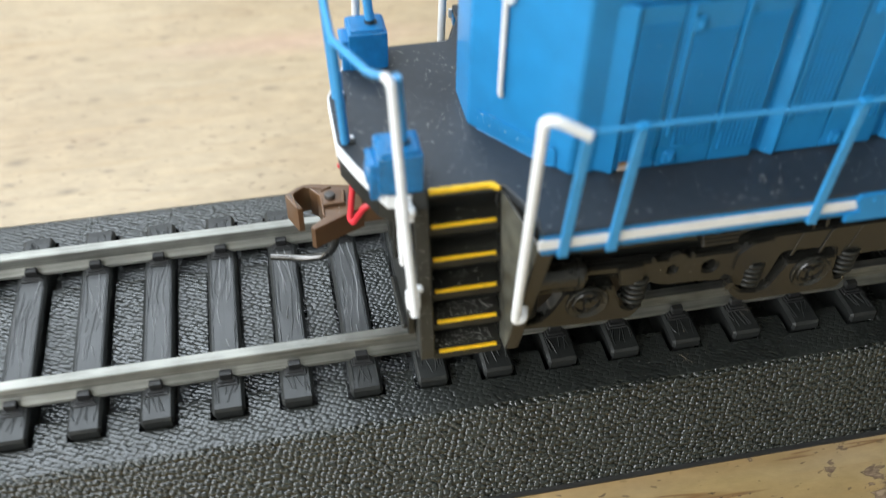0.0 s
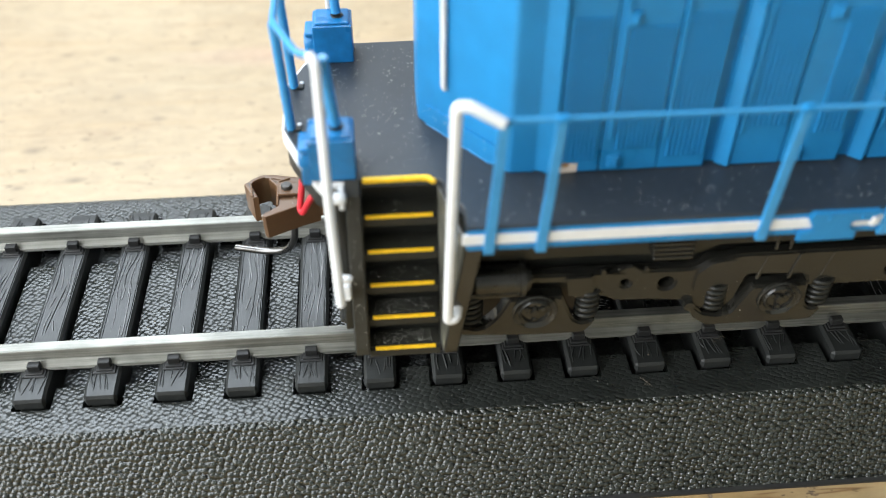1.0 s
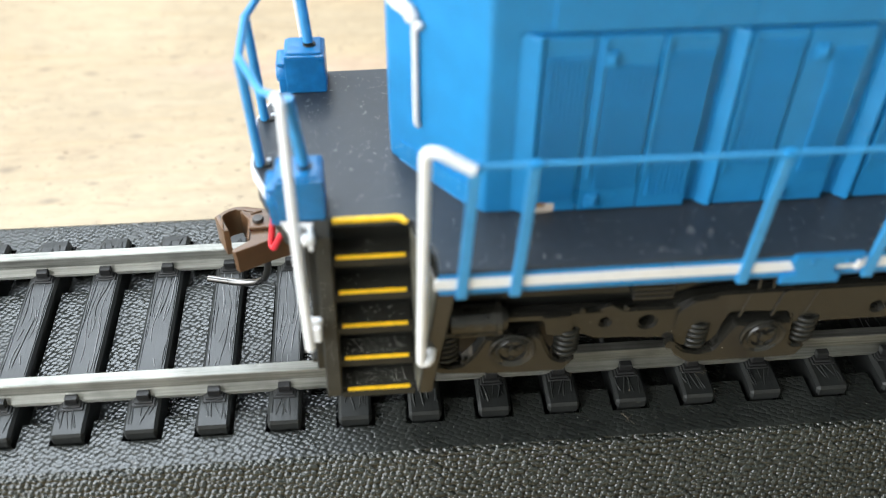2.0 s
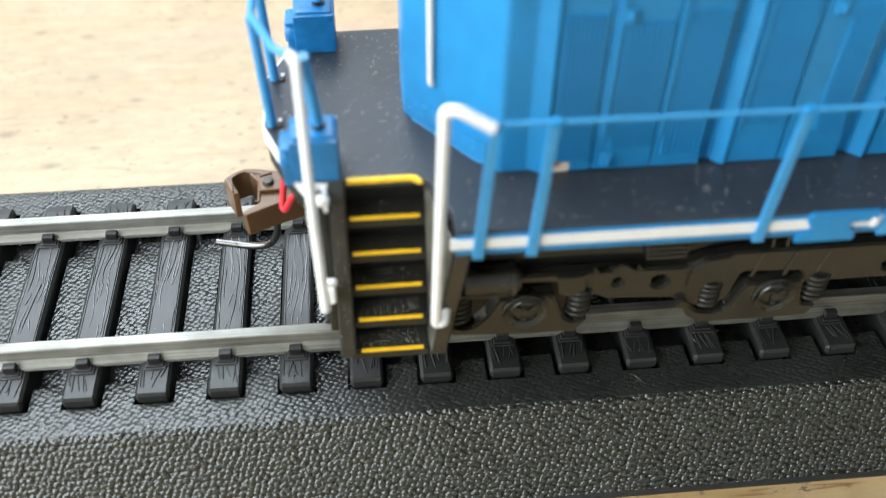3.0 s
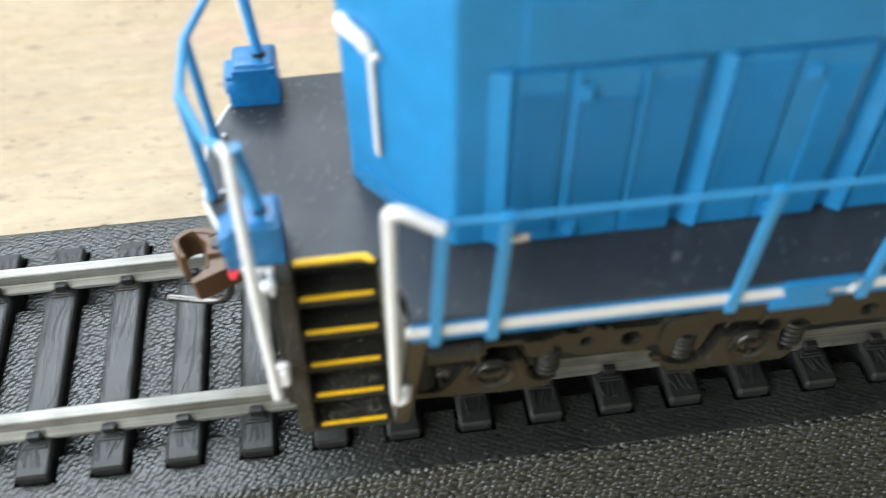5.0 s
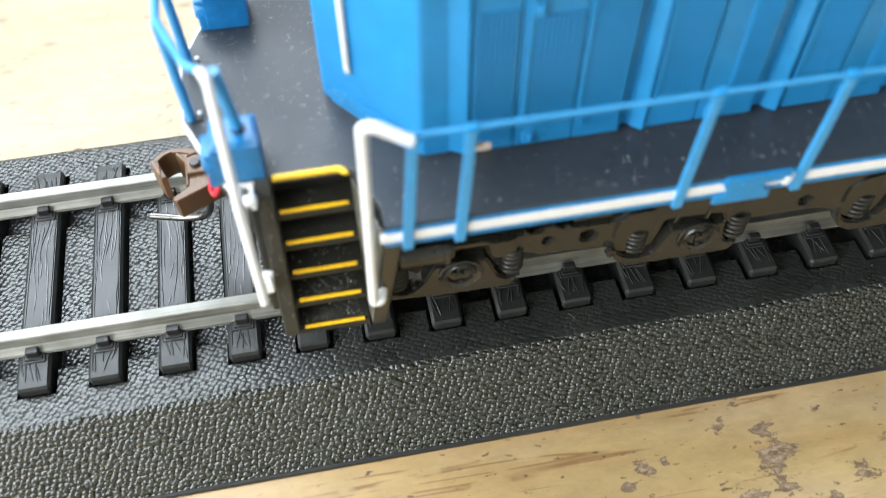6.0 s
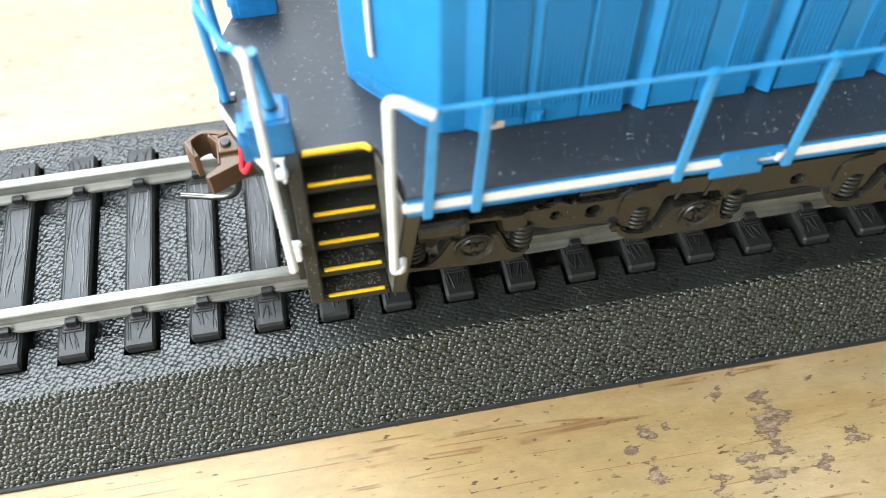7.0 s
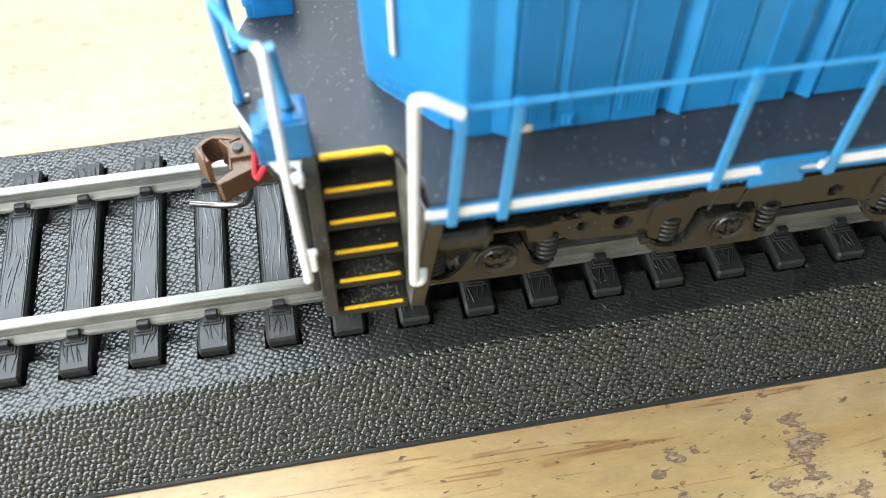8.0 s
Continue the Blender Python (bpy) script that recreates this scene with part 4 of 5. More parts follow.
def sill(lo):
    for s in (1, -1):
        def yy(v):
            return v if s > 0 else mirror(v)
        a, b = sorted((yy(SILL_Y - 0.015), yy(SILL_Y + 0.08)))
        part("sill", box(bmesh.new(), 0.80, LOCO_END, a, b, 3.015, 3.21, 0.012, 2), BLUE, lo, "", True)
        a, b = sorted((yy(SILL_Y - 0.024), yy(SILL_Y)))
        part("stripe", box(bmesh.new(), 0.765, LOCO_END - 0.01, a, b, 3.078, 3.180, 0.006), WHITE, lo, "white stripe along the sill")
        part("handrail", tube(bmesh.new(), [(1.02, yy(-1.865), 4.205), (LOCO_END - 0.02, yy(-1.865), 4.19)], 0.019, 10), RAIL_BLUE, lo, "thin blue handrail", True)
        posts = (0.966, 1.368, 3.100, 4.08, 5.82, 7.56, 9.3, 11.0)
        for x in posts if s > 0 else posts[:5]:
            bm = bmesh.new()
            c = Vector((x, yy(-1.885), 3.0))
            d = Vector((x + 0.075, yy(-1.865), 4.22)) - c
            u = Vector((1, 0, 0))
            w = d.cross(u).normalized() * s
            sec = [(-0.042, 0.02), (-0.042, -0.024), (-0.022, -0.024), (-0.014, -0.008), (0.014, -0.008), (0.022, -0.024), (0.042, -0.024), (0.042, 0.02)]
            lowr = [bm.verts.new(c + u * i - w * j) for i, j in sec]
            topr = [bm.verts.new(c + d + u * i * 0.85 - w * j) for i, j in sec]
            bm.faces.new(lowr)
            bm.faces.new(topr)
            for k in range(8):
                bm.faces.new((lowr[k], lowr[(k + 1) % 8], topr[(k + 1) % 8], topr[k]))
            bmesh.ops.recalc_face_normals(bm, faces=bm.faces)
            bmesh.ops.bevel(bm, geom=[e for e in bm.edges if e.calc_face_angle(0) > 0.6], offset=0.006, segments=2, affect="EDGES")
            p = part("stanchion", bm, RAIL_BLUE, lo, "blue channel stanchion", True)
            part("eye", turned(bmesh.new(), tuple(c + d + Vector((-0.045, 0, -0.02))), (1, 0, 0), [(0, 0.02), (0.01, 0.038), (0.08, 0.038), (0.09, 0.02)], 12), BLUE, p, "", True)
    # bracket plate on the sill
    bm = plate(bmesh.new(), [(3.39, 2.97), (3.86, 2.97), (3.86, 3.06), (3.80, 3.10), (3.80, 3.15), (4.00, 3.15), (4.00, 3.265), (3.46, 3.265), (3.44, 3.20), (3.50, 3.09), (3.39, 3.06)], [], SILL_Y - 0.06, SILL_Y - 0.018, 0.012)
    b = part("bracket", bm, BLUE, lo, "blue bracket plate on the sill", True)
    for x in (3.60, 3.87):
        part("rivet", turned(bmesh.new(), (x, SILL_Y - 0.055, 3.20), (0, -1, 0), [(0, 0.022), (0.012, 0.02), (0.02, 0.01)], 10), BLUE, b, "", True)
    part("bracket_tip", box(bmesh.new(), 3.94, 3.99, SILL_Y - 0.075, SILL_Y - 0.03, 3.11, 3.2, 0.008), WHITE, b, "white worn tip")


def nose(lo):
    # deck
    near = [(-0.635, -0.45), (-0.505, -0.78), (-0.385, -1.04), (-0.30, -1.18), (-0.02, -1.195), (-0.02, -1.19), (0.58, -1.20), (0.65, -1.24), (0.80, -1.62), (0.80, SILL_Y), (LOCO_END, SILL_Y)]
    outline = near + [(x, mirror(y)) for x, y in reversed(near)]
    part("deck", prism(bmesh.new(), outline, "z", DECK_Z - 0.09, DECK_Z, 0.012), DECK, lo, "dusty charcoal walkway deck")
    # pilot, with a white edge
    for s in (1, -1):
        def yy(v):
            return v if s > 0 else mirror(v)
        run = [(-0.645, LC), (-0.645, -0.45), (-0.518, -0.78), (-0.398, -1.04), (-0.315, -1.195), (-0.15, -1.21)]
        bm = bmesh.new()
        rows = [[bm.verts.new((x + dx, yy(y), z)) for dx, z in ((0.0, 3.10), (0.0, 3.232), (0.03, 3.232), (0.03, 3.10))] for x, y in run]
        for r, q in zip(rows, rows[1:]):
            for k in range(4):
                bm.faces.new((r[k], r[(k + 1) % 4], q[(k + 1) % 4], q[k]))
        bm.faces.new(rows[0])
        bm.faces.new(rows[-1])
        bmesh.ops.recalc_face_normals(bm, faces=bm.faces)
        part("pilot_edge", bm, WHITE, lo, "white painted pilot edge")
        band = [(-1.20, 3.21), (-1.28, 3.20), (-1.35, 3.07), (-1.33, 3.04), (-1.18, 3.09), (-1.16, 3.12), (-1.16, 3.20)]
        part("pilot_edge", prism(bmesh.new(), [(yy(y), z) for y, z in band], "x", -0.165, -0.126, 0.008), WHITE, lo, "white painted pilot edge")
        flap = [(-1.20, 3.20), (-1.30, 3.20), (-1.40, 2.85), (-1.44, 2.66), (-1.38, 2.62), (-1.33, 2.70), (-1.26, 3.0), (-1.20, 3.06)]
        part("pilot_edge", prism(bmesh.new(), [(yy(y), z) for y, z in flap], "x", -0.258, -0.215, 0.012), WHITE, lo, "white painted pilot edge")
        foot = [(-1.50, 2.44), (-1.60, 2.44), (-1.63, 2.32), (-1.58, 2.27), (-1.50, 2.32)]
        part("rail_bracket", prism(bmesh.new(), [(yy(y), z) for y, z in foot], "x", -0.235, -0.12, 0.012), WHITE, lo)
    o = [(-1.22, 3.15), (-1.28, 2.6), (-1.42, 1.95), (-1.42, 1.75), (-0.55, 1.75), (-0.45, 2.0), (-0.33, 2.0)]
    pilot = [(y, z) for y, z in o] + [(mirror(y), z) for y, z in reversed(o)]
    part("pilot", prism(bmesh.new(), pilot, "x", -0.20, -0.13, 0.012), BLACK, lo, "black pilot plate")
    part("nose_plate", prism(bmesh.new(), [(-0.62, -0.44), (-0.49, -0.77), (-0.37, -1.03), (-0.2, -1.17), (-0.2, mirror(-1.17)), (-0.37, mirror(-1.03)), (-0.49, mirror(-0.77)), (-0.62, mirror(-0.44))], "z", 2.86, 3.16, 0.01), BLACK, lo)
    for y in (-1.0, -0.75):
        part("hose_bracket", box(bmesh.new(), -0.25, -0.19, y, y + 0.08, 2.3, 2.8, 0.015), BLACK, lo)
    part("pilot_step", box(bmesh.new(), -0.25, -0.19, -1.38, -0.75, 1.78, 1.84, 0.015), BLACK, lo)
    part("hose_tap", turned(bmesh.new(), (-0.25, -0.157, 2.75), (-1, 0, 0), [(0, 0.018), (0.30, 0.018), (0.31, 0.03), (0.36, 0.03), (0.38, 0.015)], 10), RED, lo, "", True)
    # air hose
    wire = rounded([(-0.40, -0.36, 2.86), (-0.50, -0.37, 2.84), (-0.575, -0.50, 2.39), (-0.55, -0.54, 2.38), (-0.44, -0.62, 2.64), (-0.18, -0.66, 2.7)], 0.05)
    part("air_hose", tube(bmesh.new(), wire, 0.03, 10), RED, lo, "red plastic air hose", True)


def coupler(lo):
    """A knuckle coupler: hooked arm, slanted guard block, pin on top, trip wire beneath."""
    # the knuckle: a tall curved wall that reaches round to the front, hollow at its tip
    outer = [(-0.50, 0.09), (-0.70, 0.13), (-0.86, 0.170), (-0.96, 0.170), (-1.05, 0.125), (-1.135, 0.040), (-1.075, -0.10), (-1.035, -0.185)]
    inner = [(-0.985, -0.170), (-1.030, -0.06), (-1.060, 0.035), (-1.00, 0.088), (-0.94, 0.112), (-0.86, 0.105), (-0.74, 0.06), (-0.50, 0.0)]
    c = part("coupler", prism(bmesh.new(), outer + inner, "z", 2.0, 2.30, 0.012), BROWN, lo, "brown plastic knuckle coupler", True)
    # flat dark patch painted for the shade in the knuckle's slot
    slot_shade = [(-1.098, 0.045), (-1.058, -0.075), (-1.030, -0.100), (-1.072, 0.035)]
    part("slot_shade", prism(bmesh.new(), slot_shade, "z", 2.296, 2.303), PINCOL, c)
    part("knuckle_rim", tube(bmesh.new(), rounded([(x, y, 2.30) for x, y in ((-1.038, -0.165), (-1.068, 0.036), (-1.005, 0.096), (-0.94, 0.122))], 0.03), 0.011, 8), BROWN, c, "", True)
    # the head and the slanted guard arm, one block with a notch before the knuckle
    head = [(-0.42, 0.02), (-0.70, 0.04), (-0.88, 0.085), (-0.90, 0.07), (-0.835, 0.0), (-0.800, -0.10), (-0.795, -0.335), (-0.915, -0.430), (-0.935, -0.460), (-0.90, -0.490), (-0.60, -0.345), (-0.42, -0.26)]
    bm = prism(bmesh.new(), head, "z", 2.0, 2.31, 0.007)
    for v in bm.verts:
        if v.co.z < 2.15:
            v.co.y += 0.06 * max(0.0, min(1.0, (-0.1 - v.co.y) / 0.2))
    part("guard", bm, BROWN, c)
    part("shank", box(bmesh.new(), -0.50, -0.10, -0.22, 0.0, 2.06, 2.28, 0.015), BROWN, c, "", True)
    part("pin_plate", prism(bmesh.new(), soft_outline([(-0.79, -0.20), (-0.60, -0.19), (-0.58, -0.02), (-0.70, 0.02), (-0.80, -0.02)], 0.02, 2), "z", 2.30, 2.34, 0.008), BROWN, c, "", True)
    for a, b in (((-0.885, 0.078), (-0.805, -0.04)), ((-0.803, -0.02), (-0.797, -0.33)), ((-0.795, -0.205), (-0.60, -0.20)), ((-0.60, -0.20), (-0.585, -0.04)), ((-0.80, 0.03), (-0.70, 0.075))):
        z = 2.34 if a[0] > -0.80 and a[1] < -0.03 else 2.31
        part("rib", tube(bmesh.new(), [(*a, z), (*b, z)], 0.014, 8), BROWN, c, "", True)
    part("pin", turned(bmesh.new(), (-0.72, -0.10, 2.335), (0, 0, 1), [(0, 0.052), (0.032, 0.052), (0.042, 0.044), (0.045, 0.0)], 14), PINCOL, c, "", True)
    wire = rounded([(-0.68, -0.15, 2.1), (-0.70, -0.10, 1.70), (-0.80, 0.0, 1.45), (-1.02, 0.11, 1.35), (-1.36, 0.20, 1.35)], 0.25, 8)
    part("trip_wire", tube(bmesh.new(), wire, 0.036, 12), STEEL, c, "bent bright steel trip wire", True)


def truck(lo):
    t_label = "brown-grey plastic truck side frame"
    Y0, Y1 = -1.35, -1.22
    A1, STEP = 1.52, 2.22
    # beams between the pedestals
    main = soft_outline([(0.85, 2.30), (0.86, 1.98), (1.22, 1.98), (1.37, 2.00), (1.42, 2.115), (1.76, 2.10), (1.80, 1.95), (1.84, 1.90), (2.12, 1.91), (2.22, 1.84), (2.53, 1.83), (2.84, 1.80), (2.94, 1.74), (3.02, 1.68), (3.20, 1.66), (3.32, 1.75), (3.39, 2.085), (3.95, 2.05), (3.98, 1.90),
                         (4.14, 1.90), (4.90, 1.90), (5.14, 1.78), (5.24, 1.68), (5.42, 1.66), (5.54, 1.75), (5.61, 2.085), (6.17, 2.05), (6.2, 1.9), (6.75, 1.9), (6.75, 2.31), (5.3, 2.33), (4.95, 2.34), (3.30, 2.33), (3.02, 2.29), (2.88, 2.19), (2.16, 2.20), (2.02, 2.20), (1.40, 2.20)], 0.05, 3)
    frame_ob = part("truck_frame", plate(bmesh.new(), main, [(2.29, 2.055, 0.045), (2.665, 2.03, 0.075), (4.73, 2.06, 0.06)], Y0, Y1, 0.02), TRUCK, lo, t_label, True)
    # added black sheet, stands in for the shade inside the frame's gaps
    part("gap_shade", box(bmesh.new(), 0.88, 6.70, -1.19, -1.16, 1.88, 2.30), BLACK, frame_ob)
    # raised cheeks over the second and third axle
    for k in (1, 2):
        x = A1 + STEP * k
        for dx in (-0.27, 0.02, 0.33):
            part("web", prism(bmesh.new(), [(x + dx, 2.03), (x + dx + 0.03, 2.03), (x + dx + 0.09, 2.32), (x + dx + 0.06, 2.32)], "y", Y0 - (0.016 if dx == 0.02 else 0.007), Y0 + 0.02, 0.004), TRUCK, frame_ob)
        cheek = soft_outline([(x - 0.84, 1.90), (x - 0.84, 2.15), (x - 0.70, 2.28), (x - 0.48, 2.31), (x - 0.40, 2.05), (x - 0.52, 1.92)], 0.06, 3)
        part("cheek", plate(bmesh.new(), cheek, [], Y0 - 0.020, Y0 + 0.01, 0.016), TRUCK, frame_ob, "", True)
    part("gusset", plate(bmesh.new(), [(2.06, 2.19), (2.12, 2.19), (2.32, 2.28), (2.44, 2.20), (2.36, 2.17), (2.2, 2.22)], [], Y0 - 0.02, Y0 + 0.02, 0.006), TRUCK, frame_ob)
    part("gusset", plate(bmesh.new(), [(1.78, 1.97), (1.74, 2.19), (1.98, 2.2), (2.02, 1.92)], [], Y0 - 0.035, Y0 + 0.01, 0.012), TRUCK, frame_ob)
    # pedestals with their journal boxes
    first = [(0.80, 1.70), (0.84, 1.64), (0.95, 1.60), (1.05, 1.62), (1.15, 1.735), (1.257, 1.955), (1.735, 1.958), (1.80, 1.78), (1.85, 1.66), (1.93, 1.605), (2.02, 1.63), (2.06, 1.66), (2.04, 1.58), (1.965, 1.475), (1.50, 1.475), (0.85, 1.52), (0.78, 1.60)]
    later = [(-0.80, 1.84), (-0.77, 1.73), (-0.68, 1.64), (-0.54, 1.605), (-0.42, 1.64), (-0.285, 1.955), (0.24, 1.965), (0.27, 1.70), (0.32, 1.63), (0.42, 1.64), (0.44, 1.60), (0.38, 1.49), (0.30, 1.475), (-0.62, 1.475), (-0.76, 1.58), (-0.84, 1.74), (-0.84, 1.84)]
    for k in range(3):
        x = A1 + STEP * k
        outline = first if k == 0 else [(x + u, z) for u, z in later]
        ped = part("pedestal", plate(bmesh.new(), soft_outline(outline, 0.03, 3), [], Y0 - 0.03, Y1, 0.02), TRUCK, lo, t_label, True)
        cx = x - 0.03 if k == 0 else x
        part("journal_ring", turned(bmesh.new(), (cx, Y0 - 0.032, 1.80), (0, -1, 0), [(-0.01, 0.208), (0.016, 0.205), (0.024, 0.194), (0.020, 0.182), (0.006, 0.170), (0.004, 0.152), (0.022, 0.144), (0.028, 0.136), (0.022, 0.124), (-0.015, 0.114), (-0.015, 0.10)], 36), TRUCK, ped, "", True)
        part("journal_cap", turned(bmesh.new(), (cx, Y0 - 0.03, 1.80), (0, -1, 0), [(-0.04, 0.112), (0.000, 0.110), (0.004, 0.10), (0.000, 0.045), (0.035, 0.040), (0.040, 0.0)], 28), TRUCK, ped, "", True)
        for a in (0.5, 2.6, 4.7):
            d, e = Vector((math.cos(a), 0, math.sin(a))), Vector((-math.sin(a), 0, math.cos(a)))
            bm = bmesh.new()
            c0 = Vector((cx, Y0 - 0.045, 1.80))
            quad = [c0 + d * r + e * w for r, w in ((0.03, -0.016), (0.112, -0.022), (0.112, 0.022), (0.03, 0.016))]
            lo_v, hi_v = [bm.verts.new(p) for p in quad], [bm.verts.new(p + Vector((0, -0.004, 0))) for p in quad]
            bm.faces.new(lo_v)
            bm.faces.new(hi_v)
            for i in range(4):
                bm.faces.new((lo_v[i], lo_v[(i + 1) % 4], hi_v[(i + 1) % 4], hi_v[i]))
            bmesh.ops.recalc_face_normals(bm, faces=bm.faces)
            part("spoke", bm, TRUCK, ped)
            part("bolt", turned(bmesh.new(), (cx + 0.085 * math.cos(a), Y0 - 0.046, 1.80 + 0.085 * math.sin(a)), (0, -1, 0), [(0, 0.024), (0.016, 0.021), (0.021, 0.0)], 10), TRUCK, ped)
        for u in (-0.6, 0.46) if k == 0 else (-0.59, 0.39):
            cz = (1.66, 1.99) if k == 0 else (1.67, 1.98)
            turns, n = 5, 80
            helix = [(x + u + 0.092 * math.cos(2 * math.pi * turns * i / n), Y0 + 0.055 + 0.092 * math.sin(2 * math.pi * turns * i / n), cz[0] + (cz[1] - cz[0]) * i / n) for i in range(n + 1)]
            # black instead of the frame's brown-grey, for the shade of the spring pockets
            part("spring", tube(bmesh.new(), helix, 0.023, 8), BLACK, lo, "coil spring", True)
            part("spring_core", turned(bmesh.new(), (x + u, Y0 + 0.055, cz[0]), (0, 0, 1), [(0, 0.06), (cz[1] - cz[0], 0.06)], 10), BLACK, lo)
        part("wheel", turned(bmesh.new(), (x, -0.80, 1.72), (0, 1, 0), [(-0.1, 0.1), (-0.1, 0.5), (-0.12, 0.53), (-0.12, 0.605), (0.02, 0.612), (0.05, 0.70), (0.09, 0.70), (0.10, 0.5), (0.10, 0.1)], 40), WHEEL, lo, "dark metal wheel", True)
        part("wheel", turned(bmesh.new(), (x, 0.94, 1.72), (0, -1, 0), [(-0.1, 0.1), (-0.1, 0.5), (-0.12, 0.53), (-0.12, 0.605), (0.02, 0.612), (0.05, 0.70), (0.09, 0.70), (0.10, 0.5), (0.10, 0.1)], 40), WHEEL, lo, "dark metal wheel", True)
        part("axle", turned(bmesh.new(), (x, -1.25, 1.72), (0, 1, 0), [(0, 0.1), (2.6, 0.1)], 16), BLACK, lo)
    # brake cylinder, spring pack, bolt heads
    part("brake_cylinder", turned(bmesh.new(), (0.92, -1.34, 2.20), (1, 0, 0), [(0, 0.12), (0.02, 0.15), (0.40, 0.15), (0.405, 0.175), (0.45, 0.175), (0.455, 0.13), (0.50, 0.12)], 24), TRUCK, lo, "", True)
    part("brake_rod", box(bmesh.new(), 0.82, 1.36, -1.38, -1.24, 1.985, 2.05, 0.012), TRUCK, lo)
    for i in range(5):
        part("spring_leaf", box(bmesh.new(), 2.43 + 0.006 * i, 2.80, -1.46, -1.1, 2.63 - 0.052 * i, 2.662 - 0.052 * i, 0.006), TRUCK, lo)
    part("spring_seat", box(bmesh.new(), 2.46, 2.80, -1.44, -1.1, 2.66, 3.0, 0.015), TRUCK, lo)
    for x in (3.52, 3.645):
        part("pipe", tube(bmesh.new(), [(x, -1.45, 2.48), (x - 0.02, -1.45, 3.0)], 0.014, 8), TRUCK, lo, "", True)
    part("bolster_bar", plate(bmesh.new(), soft_outline([(1.0, 2.36), (2.1, 2.36), (2.9, 2.33), (3.1, 2.42), (6.8, 2.42), (6.8, 2.60), (3.0, 2.60), (2.7, 2.50), (1.0, 2.52)], 0.05, 3), [], -1.30, -1.15, 0.012), BLACK, lo, "", True)
    for x in (2.07, 2.45):
        part("bolt", turned(bmesh.new(), (x, -1.355, 2.235), (0, -1, 0), [(0, 0.03), (0.025, 0.026), (0.03, 0.0)], 8), TRUCK, lo)
    part("stop_bolt", turned(bmesh.new(), (2.90, -1.36, 1.77), (0, -1, 0), [(0, 0.055), (0.05, 0.05), (0.055, 0.0)], 8), TRUCK, lo)
    far = [(0.85, 2.30), (0.9, 1.5), (6.7, 1.5), (6.75, 2.31)]
    part("truck_frame", plate(bmesh.new(), far, [], 1.10, 1.20, 0.01), TRUCK, lo)
    part("truck_core", box(bmesh.new(), 0.95, 6.6, -0.62, 0.72, 1.55, 2.5, 0.05), BLACK, lo)


def locomotive():
    lo = thing("model_locomotive", (4.5, LC, 1.11), "blue model diesel locomotive, white rails, yellow step edges, on track", "model locomotive")
    nose(lo)
    hood(lo)
    sill(lo)
    steps(lo, 1)
    steps(lo, -1)
    end_rail(lo)
    coupler(lo)
    truck(lo)
    part("underframe", box(bmesh.new(), 0.70, LOCO_END - 0.05, -1.15, mirror(-1.15), 2.5, 3.16), BLACK, lo)
    part("underframe_skirt", box(bmesh.new(), 0.96, LOCO_END - 0.05, -1.62, mirror(-1.62), 2.98, 3.16), BLACK, lo)
    bm = box(bmesh.new(), 7.2, LOCO_END - 0.1, -1.3, mirror(-1.3), 1.45, 2.7, 0.1, 3)
    part("fuel_tank", bm, BLACK, lo, "", True)


locomotive()


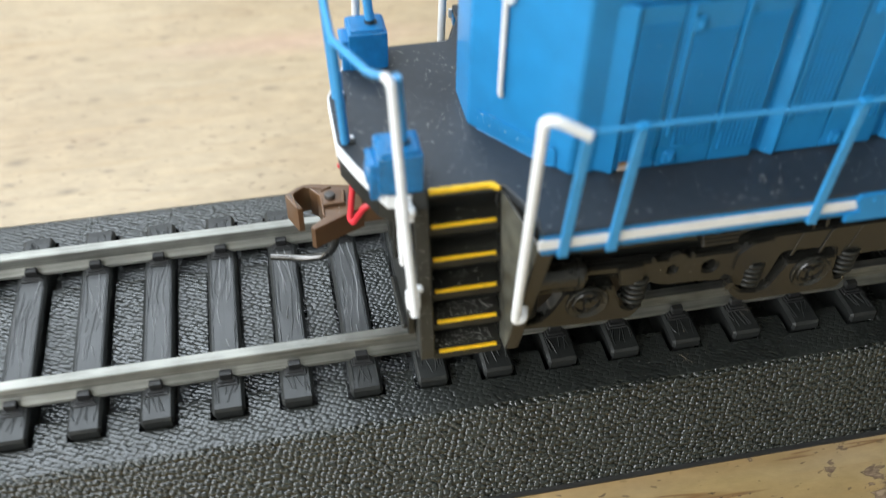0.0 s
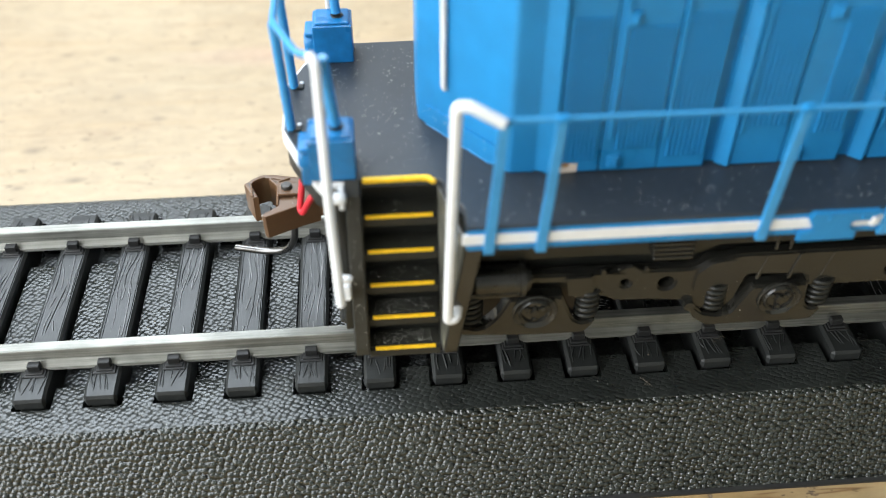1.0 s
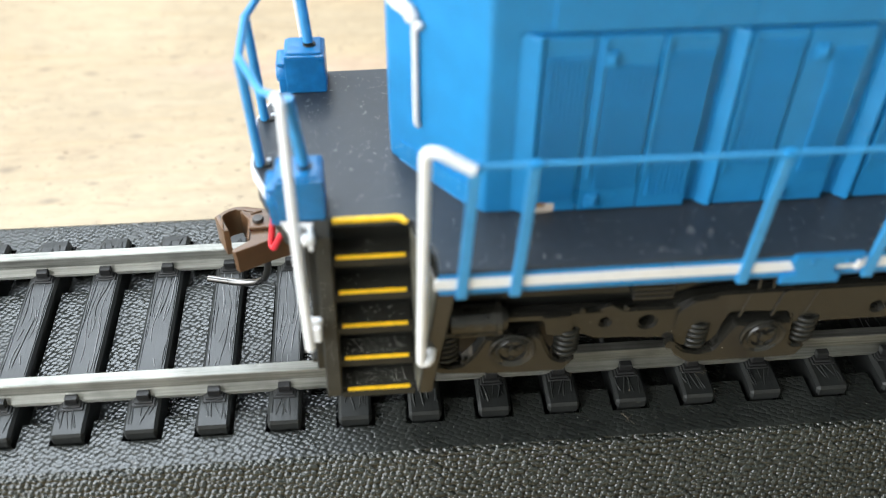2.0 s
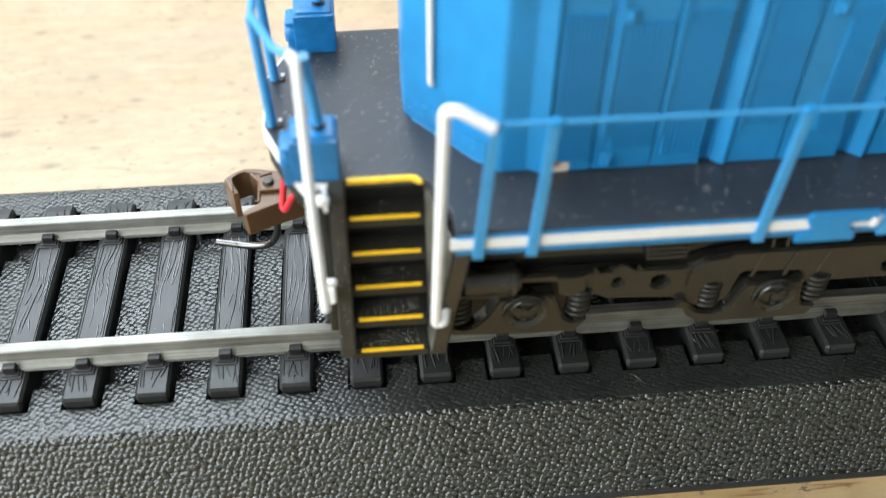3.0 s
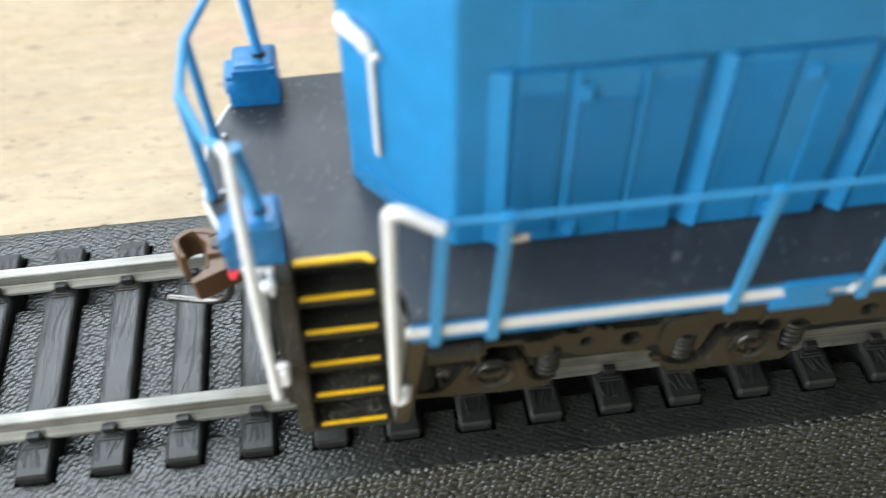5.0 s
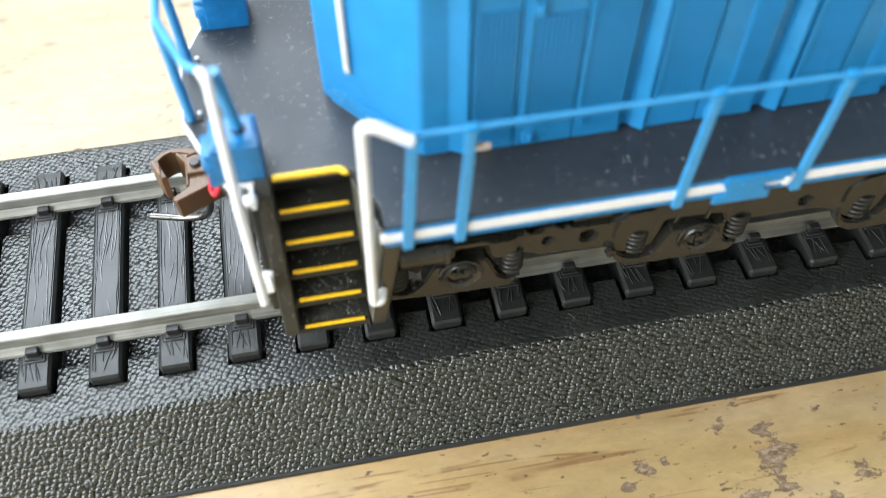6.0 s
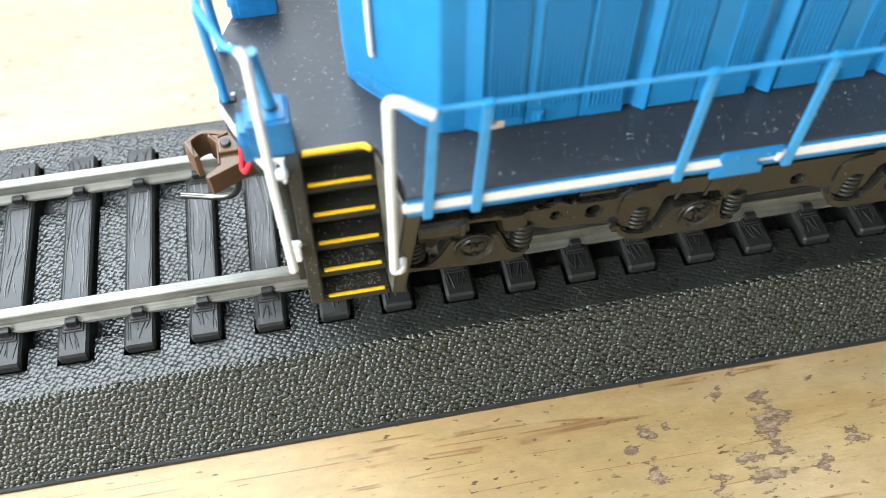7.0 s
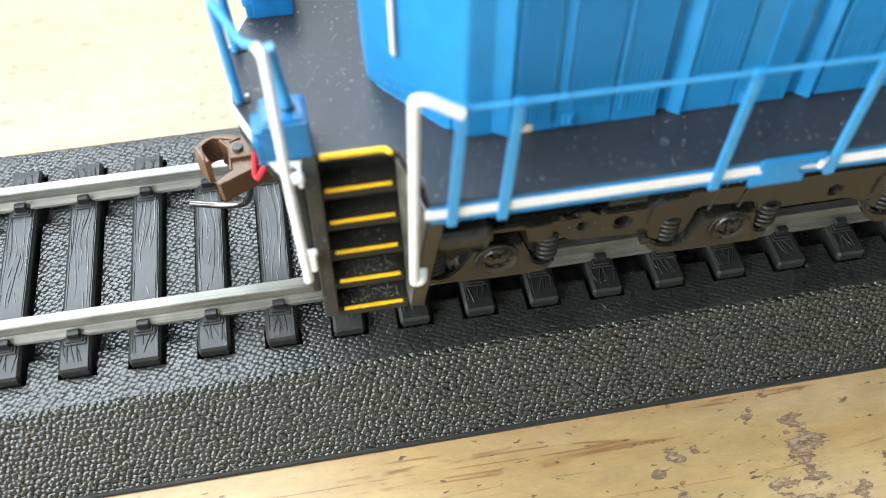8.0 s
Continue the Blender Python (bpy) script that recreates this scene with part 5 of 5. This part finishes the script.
def dust():
    """Pale lint and dust, shed over the deck and the steps, and flecks that stand in for glints."""
    rng = random.Random(4)
    bm = bmesh.new()
    def fleck(p, r):
        a = rng.uniform(0, math.pi)
        k = rng.uniform(0.35, 1.0)
        vs = [bm.verts.new(Vector(p) + Vector((r * (c * math.cos(a) - k * s * math.sin(a)), r * (c * math.sin(a) + k * s * math.cos(a)), h))) for c, s, h in ((1, 0, 0), (0, 0.6, 0), (-1, 0, 0), (0, -0.6, 0), (0, 0, r * 0.7))]
        for i in range(4):
            bm.faces.new((vs[i], vs[(i + 1) % 4], vs[4]))
        bm.faces.new(vs[3::-1])
    for _ in range(480):
        x, y = rng.uniform(-0.5, 0.6), rng.uniform(-1.1, 0.9)
        fleck((x, y, DECK_Z + 0.001), 0.0030 + 0.0050 * rng.random() ** 3)
    for _ in range(460):
        x, y = rng.uniform(0.7, 7.0), rng.uniform(-1.8, -1.25)
        fleck((x, y, DECK_Z + 0.001), 0.0032 + 0.0058 * rng.random() ** 3)
    for i in range(1, 6):
        for _ in range((0, 14, 18, 60, 190, 230)[i]):
            y, z = -1.19 - 0.078 * i, 3.237 - 0.3125 * i
            fleck((rng.uniform(0.04, 0.56), rng.uniform(y + 0.02, y + 0.19), z + 0.001), 0.0026 + 0.0060 * rng.random() ** 3)
    for _ in range(110):
        fleck((rng.uniform(-4, 6), rng.uniform(-1.58, -1.36), PAD + 0.003), 0.002 + 0.006 * rng.random() ** 3)
    for x, z in [(2.136, 4.14)] + [(rng.uniform(1.3, 5.5), rng.uniform(3.3, 4.7)) for _ in range(16)]:
        fleck((x, HOOD_Y - 0.045, z), 0.003 + 0.006 * rng.random())
    for _ in range(7):
        t = rng.random()
        fleck((5.24 + rng.uniform(-0.06, 0.08), -1.69 - 0.2 * t, 0.705 - 0.26 * t), 0.006 + 0.01 * rng.random())
    for _ in range(26):
        t = rng.random()
        fleck((0.55 + 0.55 * t - 0.03, -0.42 - 0.70 * t - 0.03, 3.44 + rng.uniform(-0.06, 0.06)), 0.003 + 0.007 * rng.random())
    # lint and small glints on the truck's side, both drawn as pale flecks
    for _ in range(90):
        fleck((rng.uniform(0.9, 6.0), -1.385, rng.uniform(1.5, 2.3)), 0.0018 + 0.0035 * rng.random() ** 2)
    for _ in range(60):
        p = Vector((rng.uniform(-0.5, 0.6), rng.uniform(-1.1, 0.9), DECK_Z + 0.004)) if rng.random() < 0.8 else Vector((rng.uniform(2.2, 6.5), rng.uniform(-1.8, -1.3), DECK_Z + 0.004))
        a, bend, run = rng.uniform(0, 6.3), rng.uniform(-1.5, 1.5), [p]
        for _ in range(4):
            run.append(run[-1] + Vector((math.cos(a), math.sin(a), 0.1 * rng.random())) * rng.uniform(0.006, 0.014))
            a += bend
        tube(bm, run, 0.0011, 4)
    # pale flecks down the step side's front, for worn specks and glossy glints
    for _ in range(70):
        t = rng.random()
        fleck((rng.uniform(-0.12, 0.0), -1.303 - 0.34 * t, 3.15 - 1.43 * t), 0.002 + 0.006 * rng.random() ** 2)
    # specks on the ties and the coupler
    for _ in range(150):
        fleck((rng.choice(tie_x[6:21]) + rng.uniform(-0.11, 0.11), rng.uniform(-1.3, 0.8), TIE_TOP + 0.006), 0.0016 + 0.004 * rng.random() ** 3)
    for _ in range(14):
        fleck((rng.uniform(-0.85, -0.5), rng.uniform(-0.36, -0.05), 2.312), 0.002 + 0.004 * rng.random())
    tagged(part("dust", bm, LINT_GLINT), "pale dust and lint on deck and steps, flecks for glints", "dust", kind="stuff")
    # a curl of fibre and a crumb on two ties, crossed bits of straw on the roadbed
    bm = bmesh.new()
    for cx, cy, r in ((3.44, -1.06, 0.040), (3.51, -1.03, 0.026)):
        tube(bm, [(cx + r * math.cos(a), cy + 0.7 * r * math.sin(a), TIE_TOP + 0.006 + 0.002 * a) for a in (0.55 * k for k in range(9))], 0.0018, 5)
    turned(bm, (2.71, -1.19, TIE_TOP + 0.002), (0, 0, 1), [(0, 0.007), (0.005, 0.008), (0.008, 0.005)], 8)
    for a, b in (((2.60, -1.36), (2.71, -1.50)), ((2.71, -1.38), (2.62, -1.47)), ((2.63, -1.37), (2.66, -1.46))):
        tube(bm, [(*a, PAD + 0.006), ((a[0] + b[0]) / 2, (a[1] + b[1]) / 2, PAD + 0.012), (*b, PAD + 0.006)], 0.0018, 5)
    tagged(part("straw_bits", bm, STRAW), "thin brown straw and fibre bits on track", "straw", kind="stuff")


dust()
